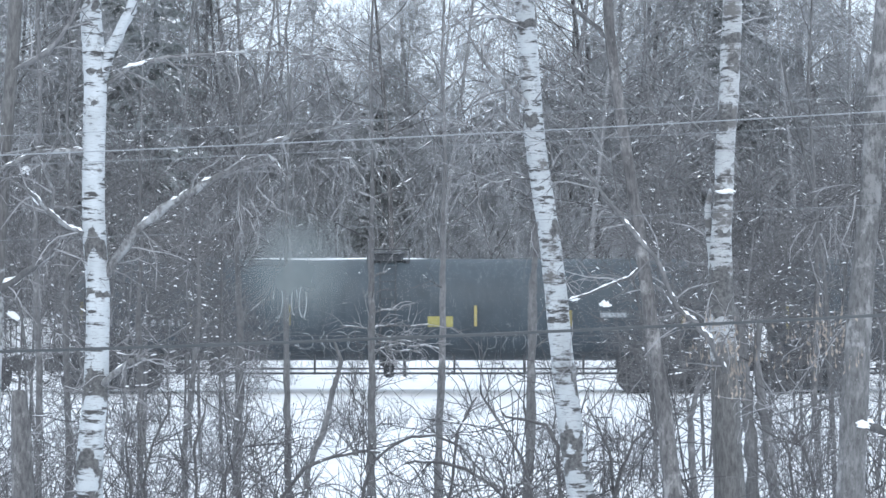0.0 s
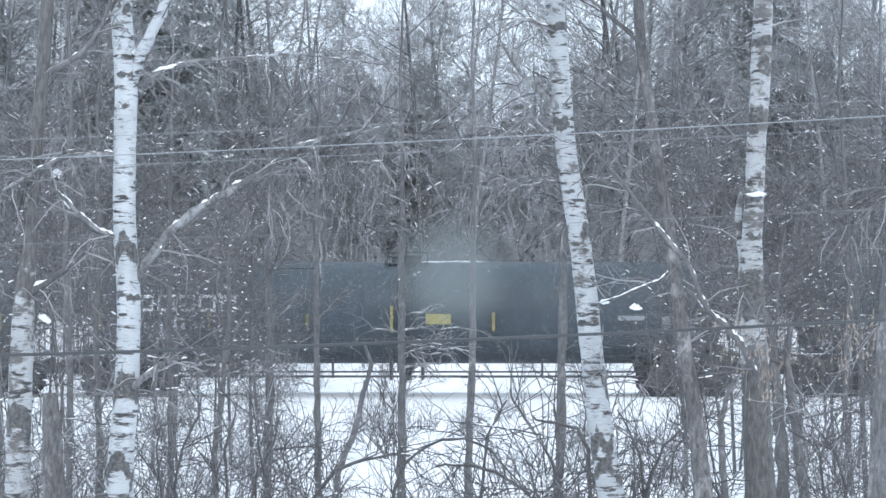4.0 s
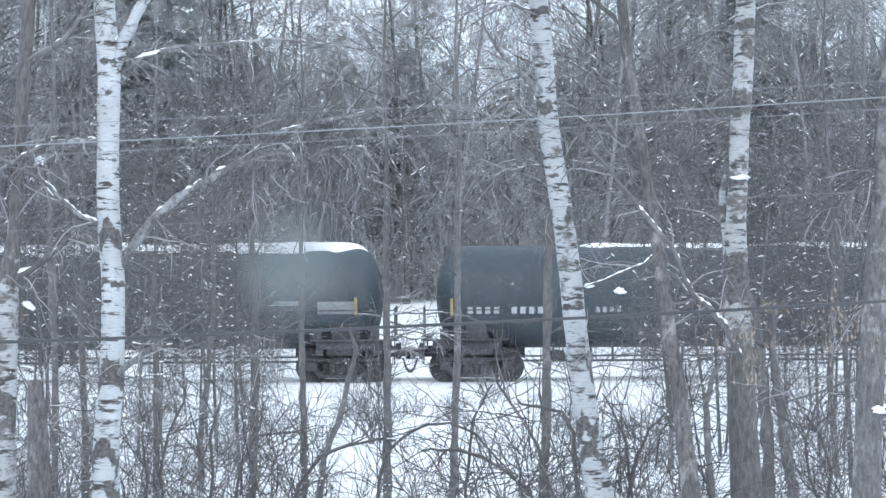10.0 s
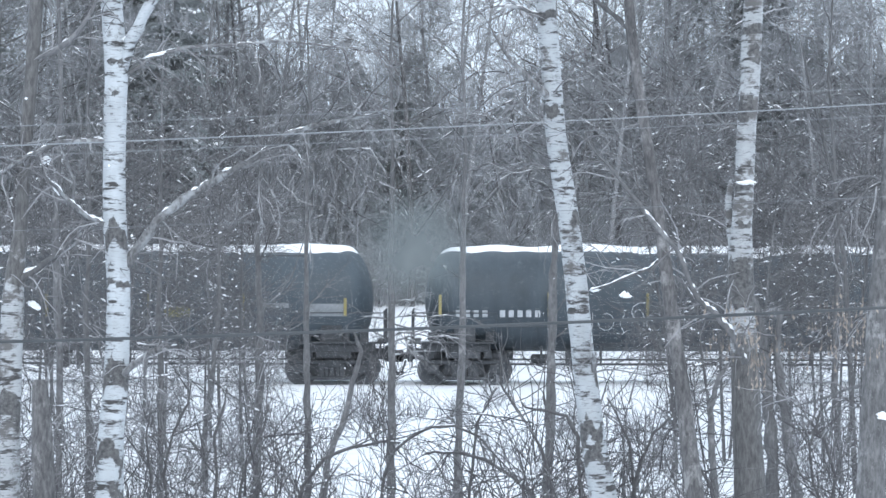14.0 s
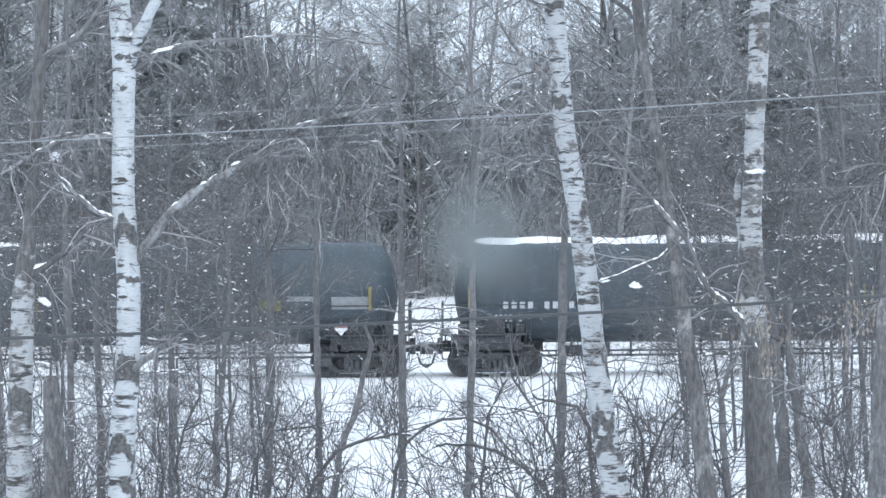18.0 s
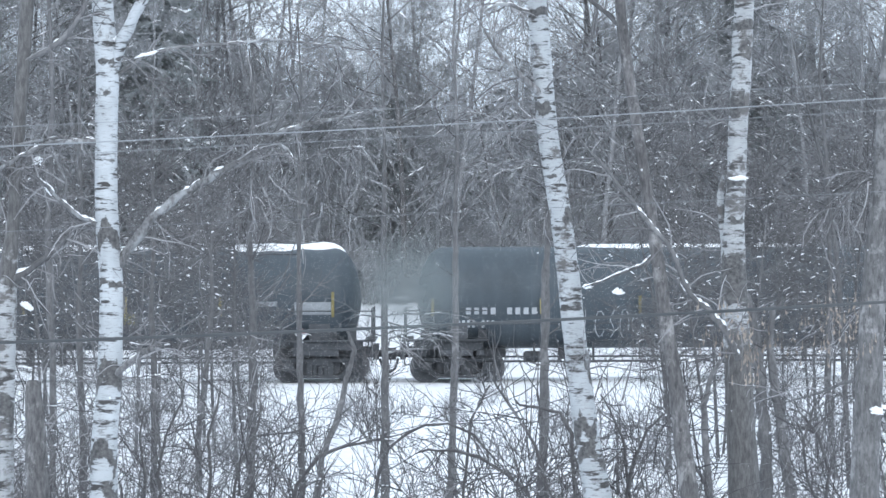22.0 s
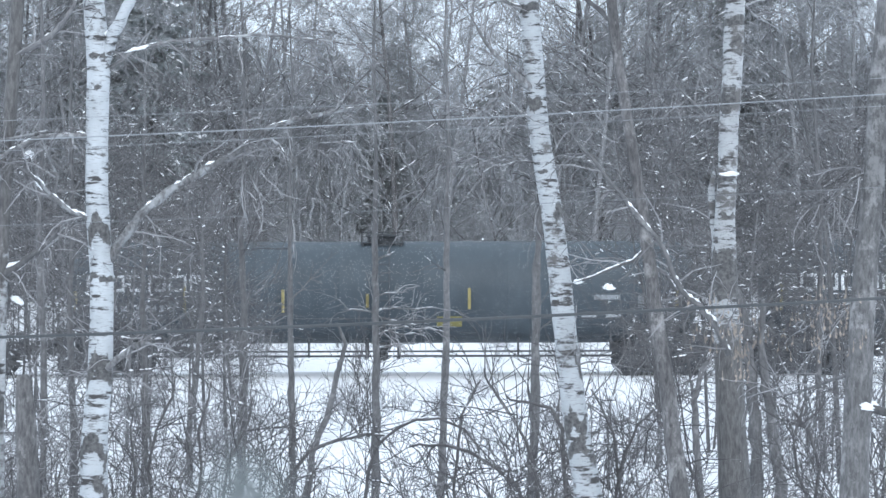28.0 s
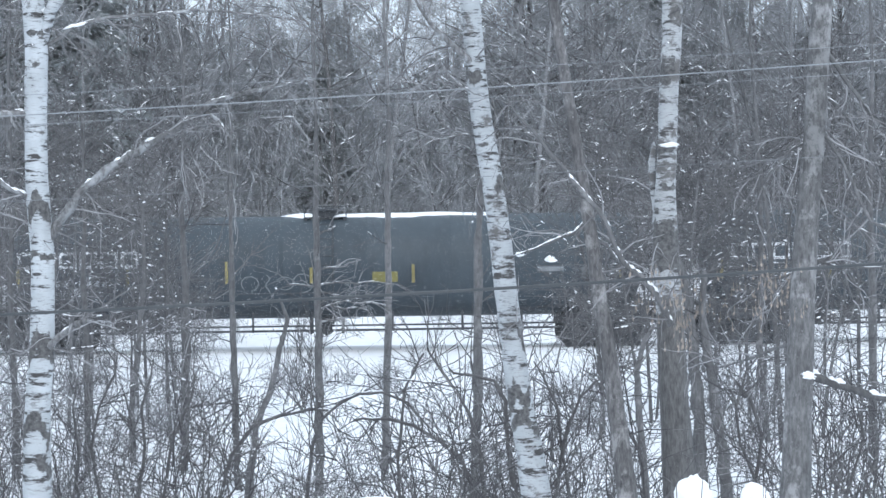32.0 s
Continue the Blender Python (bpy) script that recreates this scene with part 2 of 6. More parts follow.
# ---- building blocks ----
class Shape:
    """Collects vertices and faces of one mesh."""

    def __init__(self):
        self.v, self.f = [], []

    def tube(self, pts, radii, sides=4, cap=True):
        n, base = len(pts), len(self.v)
        p = [Vector(q) for q in pts]
        for i in range(n):
            d = (p[min(i + 1, n - 1)] - p[max(i - 1, 0)])
            d = d.normalized() if d.length > 1e-9 else Vector((0, 0, 1))
            a = d.cross(Vector((0.13, 0.99, 0.05)))
            a = a.normalized() if a.length > 0.05 else d.cross(Vector((1, 0, 0))).normalized()
            b = d.cross(a)
            for k in range(sides):
                w = 2 * math.pi * k / sides
                self.v.append(p[i] + (a * math.cos(w) + b * math.sin(w)) * radii[i])
        for i in range(n - 1):
            o = base + i * sides
            for k in range(sides):
                k2 = (k + 1) % sides
                self.f.append((o + k, o + k2, o + sides + k2, o + sides + k))
        if cap:
            self.f.append(tuple(base + k for k in range(sides))[::-1])
            self.f.append(tuple(base + (n - 1) * sides + k for k in range(sides)))
        return self

    def box(self, x0, x1, y0, y1, z0, z1, c=0.0):
        """A box; c takes its long edges off."""
        base = len(self.v)
        c = min(c, (y1 - y0) / 3, (z1 - z0) / 3)
        ring = [(y0 + c, z0), (y1 - c, z0), (y1, z0 + c), (y1, z1 - c), (y1 - c, z1), (y0 + c, z1), (y0, z1 - c), (y0, z0 + c)] if c else [(y0, z0), (y1, z0), (y1, z1), (y0, z1)]
        k = len(ring)
        self.v += [Vector((x, y, z)) for x in (x0, x1) for y, z in ring]
        self.f += [(base + i, base + (i + 1) % k, base + k + (i + 1) % k, base + k + i) for i in range(k)]
        self.f += [tuple(base + i for i in range(k))[::-1], tuple(base + k + i for i in range(k))]
        return self

    def lathe(self, prof, axis="x", at=(0, 0, 0), sides=28):
        """prof: (along, radius) from end to end."""
        base, o = len(self.v), Vector(at)
        for s, r in prof:
            for k in range(sides):
                w = 2 * math.pi * k / sides
                c, d = r * math.cos(w), r * math.sin(w)
                self.v.append(o + Vector({"x": (s, c, d), "y": (d, s, c), "z": (c, d, s)}[axis]))
        for i in range(len(prof) - 1):
            a = base + i * sides
            for k in range(sides):
                k2 = (k + 1) % sides
                self.f.append((a + k, a + k2, a + sides + k2, a + sides + k))
        self.f.append(tuple(base + k for k in range(sides))[::-1])
        self.f.append(tuple(base + (len(prof) - 1) * sides + k for k in range(sides)))
        return self

    def quad(self, a, b, c, d):
        k = len(self.v)
        self.v += [Vector(a), Vector(b), Vector(c), Vector(d)]
        self.f.append((k, k + 1, k + 2, k + 3))

    def mesh(self, name, material, smooth=False):
        me = bpy.data.meshes.new(name)
        me.from_pydata([tuple(v) for v in self.v], [], self.f)
        me.materials.append(material)
        if smooth:
            me.polygons.foreach_set("use_smooth", [True] * len(me.polygons))
        me.update()
        return me


def stuff_part(name, shape, material, parent, label="", smooth=False):
    """A joined rest of pieces too small to pick apart."""
    return tagged(part(name, shape, material, parent, label, smooth), kind="stuff")


def part(name, shape, material, parent, label="", smooth=False):
    ob = new(name, shape if isinstance(shape, bpy.types.Mesh) else shape.mesh(name, material, smooth))
    ob.parent = parent
    return tagged(ob, label) if label else ob


def thing(name, m, label, category, group="", kind=""):
    ob = new(name)
    ob.empty_display_size = 0.2
    ob.matrix_world = m
    return tagged(ob, label, category, group, kind)


# ---- ground: one snow sheet, rising behind the railway ----
def ground_z(x, y):
    bank = 0.0
    if y > 78:
        t = min((y - 78) / 14, 1)
        bank = 2.1 * t * t * (3 - 2 * t) + max(0, y - 92) * 0.012
    bed = 0.43 * max(0.0, min(1.0, (4.2 - abs(y - 73)) / 2.4))
    bumps = 0.10 * noise.noise((x * 0.23, y * 0.23, 0.3)) + 0.22 * noise.noise((x * 0.06, y * 0.06, 7.1))
    return bank + bed + bumps * min(1, abs(y - 73) / 4) - 0.05


def build_ground():
    s = Shape()
    xs = [-2500, -900, -300, -120, -70] + [-46 + 0.8 * i for i in range(116)] + [70, 120, 300, 900, 2500]
    ys = [-2500, -400, -60, 0, 10] + [18 + 0.7 * i for i in range(110)] + [98, 105, 115, 130, 160, 260, 600, 2500]
    for y in ys:
        for x in xs:
            s.v.append(Vector((x, y, ground_z(x, min(y, 170)))))
    w = len(xs)
    for j in range(len(ys) - 1):
        for i in range(w - 1):
            a = j * w + i
            s.f.append((a, a + 1, a + w + 1, a + w))
    ob = new("ground", s.mesh("ground", SNOW, True))
    tagged(ob, "snow-covered ground sloping up behind the railway", "ground", kind="structure")


build_ground()
TRACK_Y, RAIL_Z = 73.0, 0.35


def build_track():
    track = thing("railway_track", pose(0, TRACK_Y, 0), "railway track half buried in snow", "railway track", kind="structure")
    for y in (-0.755, 0.72):
        s = Shape()
        s.box(-170, 170, y - 0.036, y + 0.036, RAIL_Z - 0.04, RAIL_Z, 0.008)
        s.box(-170, 170, y - 0.01, y + 0.01, RAIL_Z - 0.13, RAIL_Z - 0.04)
        s.box(-170, 170, y - 0.07, y + 0.07, RAIL_Z - 0.16, RAIL_Z - 0.13)
        part("rail", s, RAIL, track, "worn steel rail")


build_track()

# ---- tank cars ----
R, AXIS = 1.475, 2.43          # tank radius, height of the tank's axis over the rail
SPEED = 311 / 62.0


def tank_profile(x0, x1, r, head=0.75):
    prof = [(x0 + head * (1 - math.cos(a)), r * math.sin(a)) for a in [math.pi / 2 * k / 9 for k in range(1, 10)]]
    prof = [(x0, 0.03)] + prof
    for j in range(1, 7):                       # weld seams between the courses
        x = x0 + head + (x1 - x0 - 2 * head) * j / 7
        prof += [(x - 0.03, r), (x - 0.015, r + 0.008), (x + 0.015, r + 0.008), (x + 0.03, r)]
    prof += [(x1 - (p - x0), q) for p, q in reversed(prof[:10])]
    return prof


def on_tank(x, z, out=0.006):
    """A place on the near side of the shell at height z over the rail."""
    d = z - AXIS
    return Vector((x, -math.sqrt(max(R * R - d * d, 0.01)) - out, z))


def patch_on_tank(s, x0, x1, z0, z1, rows=3, out=0.006):
    """A thin sheet that lies on the shell's curve."""
    for k in range(rows):
        a, b = z0 + (z1 - z0) * k / rows, z0 + (z1 - z0) * (k + 1) / rows
        s.quad(on_tank(x0, a, out), on_tank(x1, a, out), on_tank(x1, b, out), on_tank(x0, b, out))


def make_truck():
    meshes = {}
    for side in (-1, 1):
        s = Shape()
        y = 1.02 * side
        s.box(-1.1, 1.1, y - 0.07, y + 0.07, 0.62, 0.74, 0.03)                 # top chord
        s.box(-0.62, 0.62, y - 0.07, y + 0.07, 0.16, 0.27, 0.03)               # tension member
        for sx in (-1, 1):
            s.tube([(0.58 * sx, y, 0.2), (1.0 * sx, y, 0.55)], [0.085, 0.085], 6)
            s.box(0.89 * sx - 0.16, 0.89 * sx + 0.16, y - 0.12, y + 0.12, 0.34, 0.62, 0.05)   # bearing box
            s.box(0.3 * sx - 0.07, 0.3 * sx + 0.07, y - 0.07, y + 0.07, 0.25, 0.64, 0.02)     # column
        for k in range(3):
            s.lathe([(0.27, 0.075), (0.56, 0.075)], "z", (-0.16 + 0.16 * k, y, 0), 8)         # springs
        meshes[side] = s.mesh("side_frame", STEEL)
    w = Shape()
    for side in (-1, 1):
        y = 0.72 * side
        w.lathe([(-0.075, 0.457 + 0.02 * (side < 0)), (-0.05, 0.46), (0.0, 0.455), (0.055, 0.45), (0.06, 0.40), (0.03, 0.38), (0.02, 0.2), (0.07, 0.14), (0.07, 0.1)], "y", (0, y, 0), 28)
        for k in range(6):                                                    # web holes' ribs show the turning
            a = math.pi * k / 3
            w.tube([(0.16 * math.sin(a), y - 0.045, 0.16 * math.cos(a)), (0.37 * math.sin(a), y - 0.045, 0.37 * math.cos(a))], [0.022, 0.018], 4)
    w.tube([(0, -1.05, 0), (0, 1.05, 0)], [0.08, 0.08], 10)
    meshes["wheelset"] = w.mesh("wheelset", STEEL)
    b = Shape().box(-0.22, 0.22, -1.12, 1.12, 0.5, 0.78, 0.06)
    b.box(-0.95, -0.87, -0.85, 0.85, 0.28, 0.4, 0.02).box(0.87, 0.95, -0.85, 0.85, 0.28, 0.4, 0.02)
    b.box(-0.58, 0.58, -0.93, -0.80, 0.26, 0.64, 0.03).box(-0.58, 0.58, 0.80, 0.93, 0.26, 0.64, 0.03)    # brake beams
    meshes["bolster"] = b.mesh("bolster", STEEL)
    return meshes


def snow_cap(s, x0, x1, thick, width, seed, CAR):
    """A bank of snow along the crown of the tank, with an uneven edge."""
    n, m = max(8, int((x1 - x0) / 0.14)), 12
    base = len(s.v)
    for i in range(n + 1):
        x = x0 + (x1 - x0) * i / n
        end = min(1, min(i, n - i) * 0.14 / 0.5)
        wob = 0.75 + 0.55 * noise.noise((x * 0.55, seed, 0)) + 0.22 * noise.noise((x * 2.6, seed, 3))
        half = max(0.06, width * wob) * (0.35 + 0.65 * end)
        t = thick * (0.7 + 0.5 * noise.noise((x * 0.8, seed, 9))) * math.sqrt(max(end, 0.02))
        head = 0.85 + 0.75
        drop = 0.0
        if x < head:
            drop = R * (1 - math.sqrt(max(0, 1 - ((head - x) / 0.78) ** 2)))
        if x > CAR - head:
            drop = R * (1 - math.sqrt(max(0, 1 - ((x - CAR + head) / 0.78) ** 2)))
        for k in range(m + 1):
            a = -half + 2 * half * k / m
            e = max(0.0, 1 - (abs(a) / half) ** 4)
            r = R - 0.01 + t * e
            s.v.append(Vector((x, r * math.sin(a), AXIS - drop + r * math.cos(a))))
    for i in range(n):
        for k in range(m):
            a = base + i * (m + 1) + k
            s.f.append((a, a + 1, a + m + 2, a + m + 1))


def make_common(CAR):
    """The meshes that all tank cars of this length share."""
    c = {}
    c["tank"] = Shape().lathe(tank_profile(0.85, CAR - 0.85, R), "x", (0, 0, AXIS), 48)
    top = AXIS + R
    mid = CAR / 2
    s = Shape()
    s.lathe([(top - 0.08, 0.44), (top + 0.12, 0.44), (top + 0.14, 0.49), (top + 0.18, 0.49), (top + 0.21, 0.42), (top + 0.22, 0.05)], "z", (mid, 0, 0), 24)
    c["manway"] = s
    s = Shape()
    for y in (-0.62, 0.37):
        s.box(mid - 0.62, mid + 0.62, y, y + 0.25, top - 0.06, top - 0.03, 0.01)
    for x in (-0.55, -0.2, 0.2, 0.55):
        s.box(mid + x - 0.03, mid + x + 0.03, -0.62, 0.62, top - 0.14, top - 0.06)
    c["platform"] = s
    for name, y in (("left", -0.62), ("right", 0.62)):
        s = Shape()
        for x in (-0.6, 0.0, 0.6):
            s.tube([(mid + x, y, top - 0.10), (mid + x, y, top + 0.27)], [0.016, 0.016], 5)
        s.tube([(mid - 0.6, y, top + 0.27), (mid + 0.6, y, top + 0.27)], [0.016, 0.016], 5)
        c["railing_" + name] = s
    s = Shape()
    for x in (-0.22, 0.22):
        pts = [(mid + x, -math.sin(a) * (R + 0.09), AXIS + math.cos(a) * (R + 0.09)) for a in [0.45 + 0.2 * k for k in range(8)]]
        s.tube(pts + [(mid + x, -R - 0.1, 0.75)], [0.02] * 9, 5)
    for k in range(9):
        a = 0.5 + 0.17 * k
        y, z = -math.sin(a) * (R + 0.09), AXIS + math.cos(a) * (R + 0.09)
        s.tube([(mid - 0.22, y, z), (mid + 0.22, y, z)], [0.014, 0.014], 4)
    for k in range(5):
        s.tube([(mid - 0.22, -R - 0.1, 0.8 + 0.3 * k), (mid + 0.22, -R - 0.1, 0.8 + 0.3 * k)], [0.014, 0.014], 4)
    c["ladder"] = s
    for name, f in (("left", lambda x: x), ("right", lambda x: CAR - x)):
        q = (lambda a, b: (min(f(a), f(b)), max(f(a), f(b))))
        s = Shape()
        s.box(*q(0.5, 3.4), -0.33, 0.33, 0.72, 1.02, 0.03)
        s.box(*q(0.35, 0.5), -0.5, 0.5, 0.66, 1.1, 0.03)
        s.box(*q(1.55, 2.45), -1.3, 1.3, 0.80, 1.04, 0.06)               # body bolster
        for y in (-1, 1):                                                # saddle plates
            s.v += [Vector((f(1.7), y * 1.28, 1.0)), Vector((f(2.3), y * 1.28, 1.0)), Vector((f(2.3), y * 1.30, 1.75)), Vector((f(1.7), y * 1.30, 1.75)),
                    Vector((f(1.7), y * 0.5, 1.0)), Vector((f(2.3), y * 0.5, 1.0)), Vector((f(2.3), y * 0.9, 1.5)), Vector((f(1.7), y * 0.9, 1.5))]
            k = len(s.v) - 8
            s.f += [(k, k + 1, k + 2, k + 3), (k + 4, k + 7, k + 6, k + 5), (k, k + 3, k + 7, k + 4), (k + 1, k + 5, k + 6, k + 2), (k + 3, k + 2, k + 6, k + 7), (k, k + 4, k + 5, k + 1)]
        c["stub_sill_" + name] = s
        s = Shape()
        s.box(*q(0.0, 0.4), -0.09, 0.09, 0.72, 0.92, 0.03)
        s.box(*q(0.02, 0.22), -0.17, 0.17, 0.64, 0.98, 0.06)
        s.tube([(f(0.3), -0.35, 0.7), (f(0.2), -0.4, 0.4), (f(0.05), -0.3, 0.28), (f(-0.02), -0.2, 0.36)], [0.03] * 4, 6)     # brake hose
        c["coupler_" + name] = s
        s = Shape()
        s.box(*q(0.45, 2.9), -1.45, -1.15, 1.22, 1.27, 0.01)             # running board
        s.box(*q(0.42, 0.72), -1.45, 1.45, 1.22, 1.27, 0.01)
        s.box(*q(0.75, 2.75), -1.32, -1.24, 0.98, 1.22, 0.02)            # side sill
        for x in (0.9, 1.45, 2.55):                                      # hangers and cradle posts
            s.box(*q(x, x + 0.22), -1.28, -1.18, 0.80, 1.0, 0.02).box(*q(x + 0.05, x + 0.3), -1.2, -1.05, 1.22, 1.55, 0.03)
        for x in (0.6, 1.6, 2.7):
            s.tube([(f(x), -1.3, 1.0), (f(x), -1.4, 1.22)], [0.025] * 2, 5)
        s.tube([(f(0.5), -1.42, 0.55), (f(0.5), -1.42, 1.22)], [0.018] * 2, 5).tube([(f(0.95), -1.42, 0.55), (f(0.95), -1.42, 1.22)], [0.018] * 2, 5)
        s.tube([(f(0.5), -1.42, 0.56), (f(0.95), -1.42, 0.56)], [0.018] * 2, 5).tube([(f(0.5), -1.42, 0.88), (f(0.95), -1.42, 0.88)], [0.018] * 2, 5)
        c["end_platform_" + name] = s
        s = Shape()
        for y in (-1.4, -0.5, 0.5, 1.4):
            s.tube([(f(0.5), y, 1.25), (f(0.5), y, 2.15)], [0.018] * 2, 5)
        s.tube([(f(0.5), -1.4, 2.15), (f(0.5), 1.4, 2.15)], [0.018] * 2, 5)
        s.tube([(f(0.5), -1.4, 2.1), (f(2.9), -1.52, 2.1), (f(2.9), -1.42, 1.25)], [0.018] * 3, 5)
        c["end_rail_" + name] = s
    s = Shape()
    s.tube([(3.2, -0.9, 0.62), (CAR - 3.2, -0.9, 0.62)], [0.032] * 2, 6)
    s.tube([(3.2, -1.0, 0.76), (CAR - 3.2, -1.0, 0.76)], [0.026] * 2, 6)
    for x in (4.2, 5.9, 7.9, 9.6, 11.9, 13.9, 15.6):
        s.box(x - 0.03, x + 0.03, -1.02, -0.9, 0.58, 1.15)
    c["brake_pipe"] = s
    s = Shape().lathe([(0.45, 0.06), (0.5, 0.15), (0.75, 0.15), (0.8, 0.24), (1.0, 0.26)], "z", (mid, 0, 0), 16)
    s.box(mid - 0.5, mid - 0.42, -0.4, 0.4, 0.5, 1.0).box(mid + 0.42, mid + 0.5, -0.4, 0.4, 0.5, 1.0)
    c["outlet_valve"] = s
    s = Shape().lathe([(3.9, 0.1), (3.95, 0.16), (4.5, 0.16), (4.55, 0.1)], "x", (0, -0.75, 0.75), 14)
    c["brake_cylinder"] = s
    c["brake_valve"] = Shape().box(4.9, 5.3, -1.0, -0.5, 0.58, 0.98, 0.04)
    s = Shape()
    s.tube([(2.9, -R - 0.1, 1.72), (CAR - 2.9, -R - 0.1, 1.72)], [0.017] * 2, 5)
    for k in range(8):
        s.tube([(3.2 + 13.6 * k / 7, -R - 0.1, 1.72), (3.2 + 13.6 * k / 7, -R + 0.3, 1.66)], [0.014] * 2, 4)
    c["side_handrail"] = s
    return {k: v.mesh(k.replace("_left", "").replace("_right", ""), STEEL, k == "tank") for k, v in c.items()}


TRUCK = make_truck()
SETS = {length: make_common(length) for length in (19.7, 20.0, 20.7)}
PAINTS = {"black": PAINT_BLACK, "grey": PAINT_GREY}
TANKS = {}
for length in SETS:
    for paint_name in PAINTS:
        me = SETS[length]["tank"].copy()
        me.materials.clear()
        me.materials.append(PAINTS[paint_name])
        TANKS[length, paint_name] = me
wheelsets, cars = [], []


def block_mark(s, x, z, w, h):
    """A plain hollow block the size of a large painted sign's character."""
    t = 0.085
    patch_on_tank(s, x, x + t, z, z + h)
    patch_on_tank(s, x + w - t, x + w, z, z + h)
    patch_on_tank(s, x + t, x + w - t, z, z + t, 1)
    patch_on_tank(s, x + t, x + w - t, z + h - t, z + h, 1)


def scrawl(s, x, z, w, h, rng, loops):
    """Loops of a sprayed tag, without letters."""
    for k in range(loops):
        cx, cz = x + w * (k + 0.5) / loops, z + h / 2
        a0, n = rng.uniform(0, 6), 9
        rx, rz = w / loops * rng.uniform(0.35, 0.6), h * rng.uniform(0.35, 0.55)
        if k % 3 == 1:                                    # upright stroke
            pts = [on_tank(cx + 0.06 * math.sin(a0 + j), cz + h * (j / 8 - 0.5), 0.004) for j in range(n)]
        else:
            pts = [on_tank(cx + rx * math.cos(a0 + 0.62 * j), cz + rz * math.sin(a0 + 0.62 * j), 0.004) for j in range(n)]
        s.tube(pts, [0.013] * n, 4)


def tank_car(x_left, paint="black", sign=False, marks=(), snow=(), placard=11.0, placard_z=2.12, faded=False, tags=(), hazard=(), panel=True, label="", seed=0, CAR=20.0, sign_x=1.27, irons=(4.4, 7.2, 9.6, 12.5, 15.2)):
    """x_left: where the left coupler stands at 0 s. Snow: stretches of (from, to, thickness, half width)."""
    rng = random.Random(seed)
    COMMON = SETS[CAR]
    car = thing("tank_car", pose(x_left, TRACK_Y, RAIL_Z), label, "tank car", "tank cars of the passing train")
    part("tank", TANKS[CAR, paint], None, car, "dirty dark steel tank shell")
    for k in ("manway", "platform", "ladder", "brake_pipe", "outlet_valve", "brake_cylinder", "brake_valve", "side_handrail"):
        part(k, COMMON[k], None, car)
    for side in ("left", "right"):
        for k in ("stub_sill", "coupler", "end_platform", "end_rail", "railing"):
            part(k, COMMON[k + "_" + side], None, car)
    for x in (2.0, CAR - 2.0):
        truck = part("truck", TRUCK["bolster"], None, car, "two-axle freight truck")
        truck.location = (x, 0, 0)
        for side in (-1, 1):
            part("side_frame", TRUCK[side], None, truck)
        for dx in (-0.89, 0.89):
            ws = part("wheelset", TRUCK["wheelset"], None, truck)
            ws.location = (dx, 0, 0.457)
            wheelsets.append(ws)
    for x in (1.3, *irons, CAR - 1.6):
        s = Shape()
        z0, z1 = 1.95 + rng.uniform(-0.05, 0.1), 2.45 + rng.uniform(-0.05, 0.25)
        s.box(x - 0.042, x + 0.042, -R - 0.12, -R - 0.09, z0, z1, 0.01).box(x - 0.02, x + 0.02, -R - 0.09, -R + 0.06, z0 + 0.1, z0 + 0.16)
        part("grab_iron", s, YELLOW_DULL, car, "yellow grab iron")
    if placard:
        s = Shape()
        patch_on_tank(s, placard - 0.36, placard + 0.36, placard_z - 0.15, placard_z + 0.15, 3, 0.012)
        part("placard", s, PALE if faded else YELLOW, car, "yellow warning panel")
    if panel:
        for x0, w, z0, z1 in ((CAR - 3.95, 0.75, 2.24, 2.38), (CAR - 2.7, 1.05, 2.0, 2.36)):
            s = Shape()
            patch_on_tank(s, x0, x0 + w, z0, z1, 3, 0.012)
            part("data_panel", s, PALE, car, "pale grey data panel")
    if sign:
        for k in range(6):
            s = Shape()
            block_mark(s, sign_x + 0.585 * k, 2.50, 0.5, 0.47)
            part("sign_block", s, WHITE, car, "white painted block of a company sign")
    for x0, z0, count, w, h in marks:
        s = Shape()
        for k in range(count):
            if k != 4 or count < 6:
                patch_on_tank(s, x0 + k * w, x0 + (k + 0.60) * w, z0 + h * 0.1, z0 + h * 0.85, 2)
        stuff_part("stencil", s, STENCIL, car, "white stencilled bars")
    for x0, z0, w, h, loops in tags:
        s = Shape()
        scrawl(s, x0, z0, w, h, rng, loops)
        stuff_part("graffiti", s, PALE if x0 > 7 else STENCIL, car, "pale sprayed scrawl")
    for x in hazard:
        s = Shape()
        c = Vector((x, -1.5, 1.45))
        h = 0.19
        s.lathe([(-0.012, h), (0.012, h)], "y", c, 4)
        s.tube([c + Vector((0, 0.02, -h)), c + Vector((0, 0.12, 0))], [0.02] * 2, 4)
        plate = part("hazard_placard", s, WHITE, car, "white diamond hazard placard with a red upper half")
        s = Shape()
        c = c + Vector((0, -0.018, 0))
        s.quad(c + Vector((-h * 0.8, 0, 0.02)), c + Vector((h * 0.8, 0, 0.02)), c + Vector((0.02, 0, h * 0.86)), c + Vector((-0.02, 0, h * 0.86)))
        part("red_field", s, RED, plate)
    for i, (a, b, t, w) in enumerate(snow):
        s = Shape()
        snow_cap(s, a, b, t, w, seed * 3.7 + i, CAR)
        part("snow", s, SNOW, car, "snow lying along the top", True)
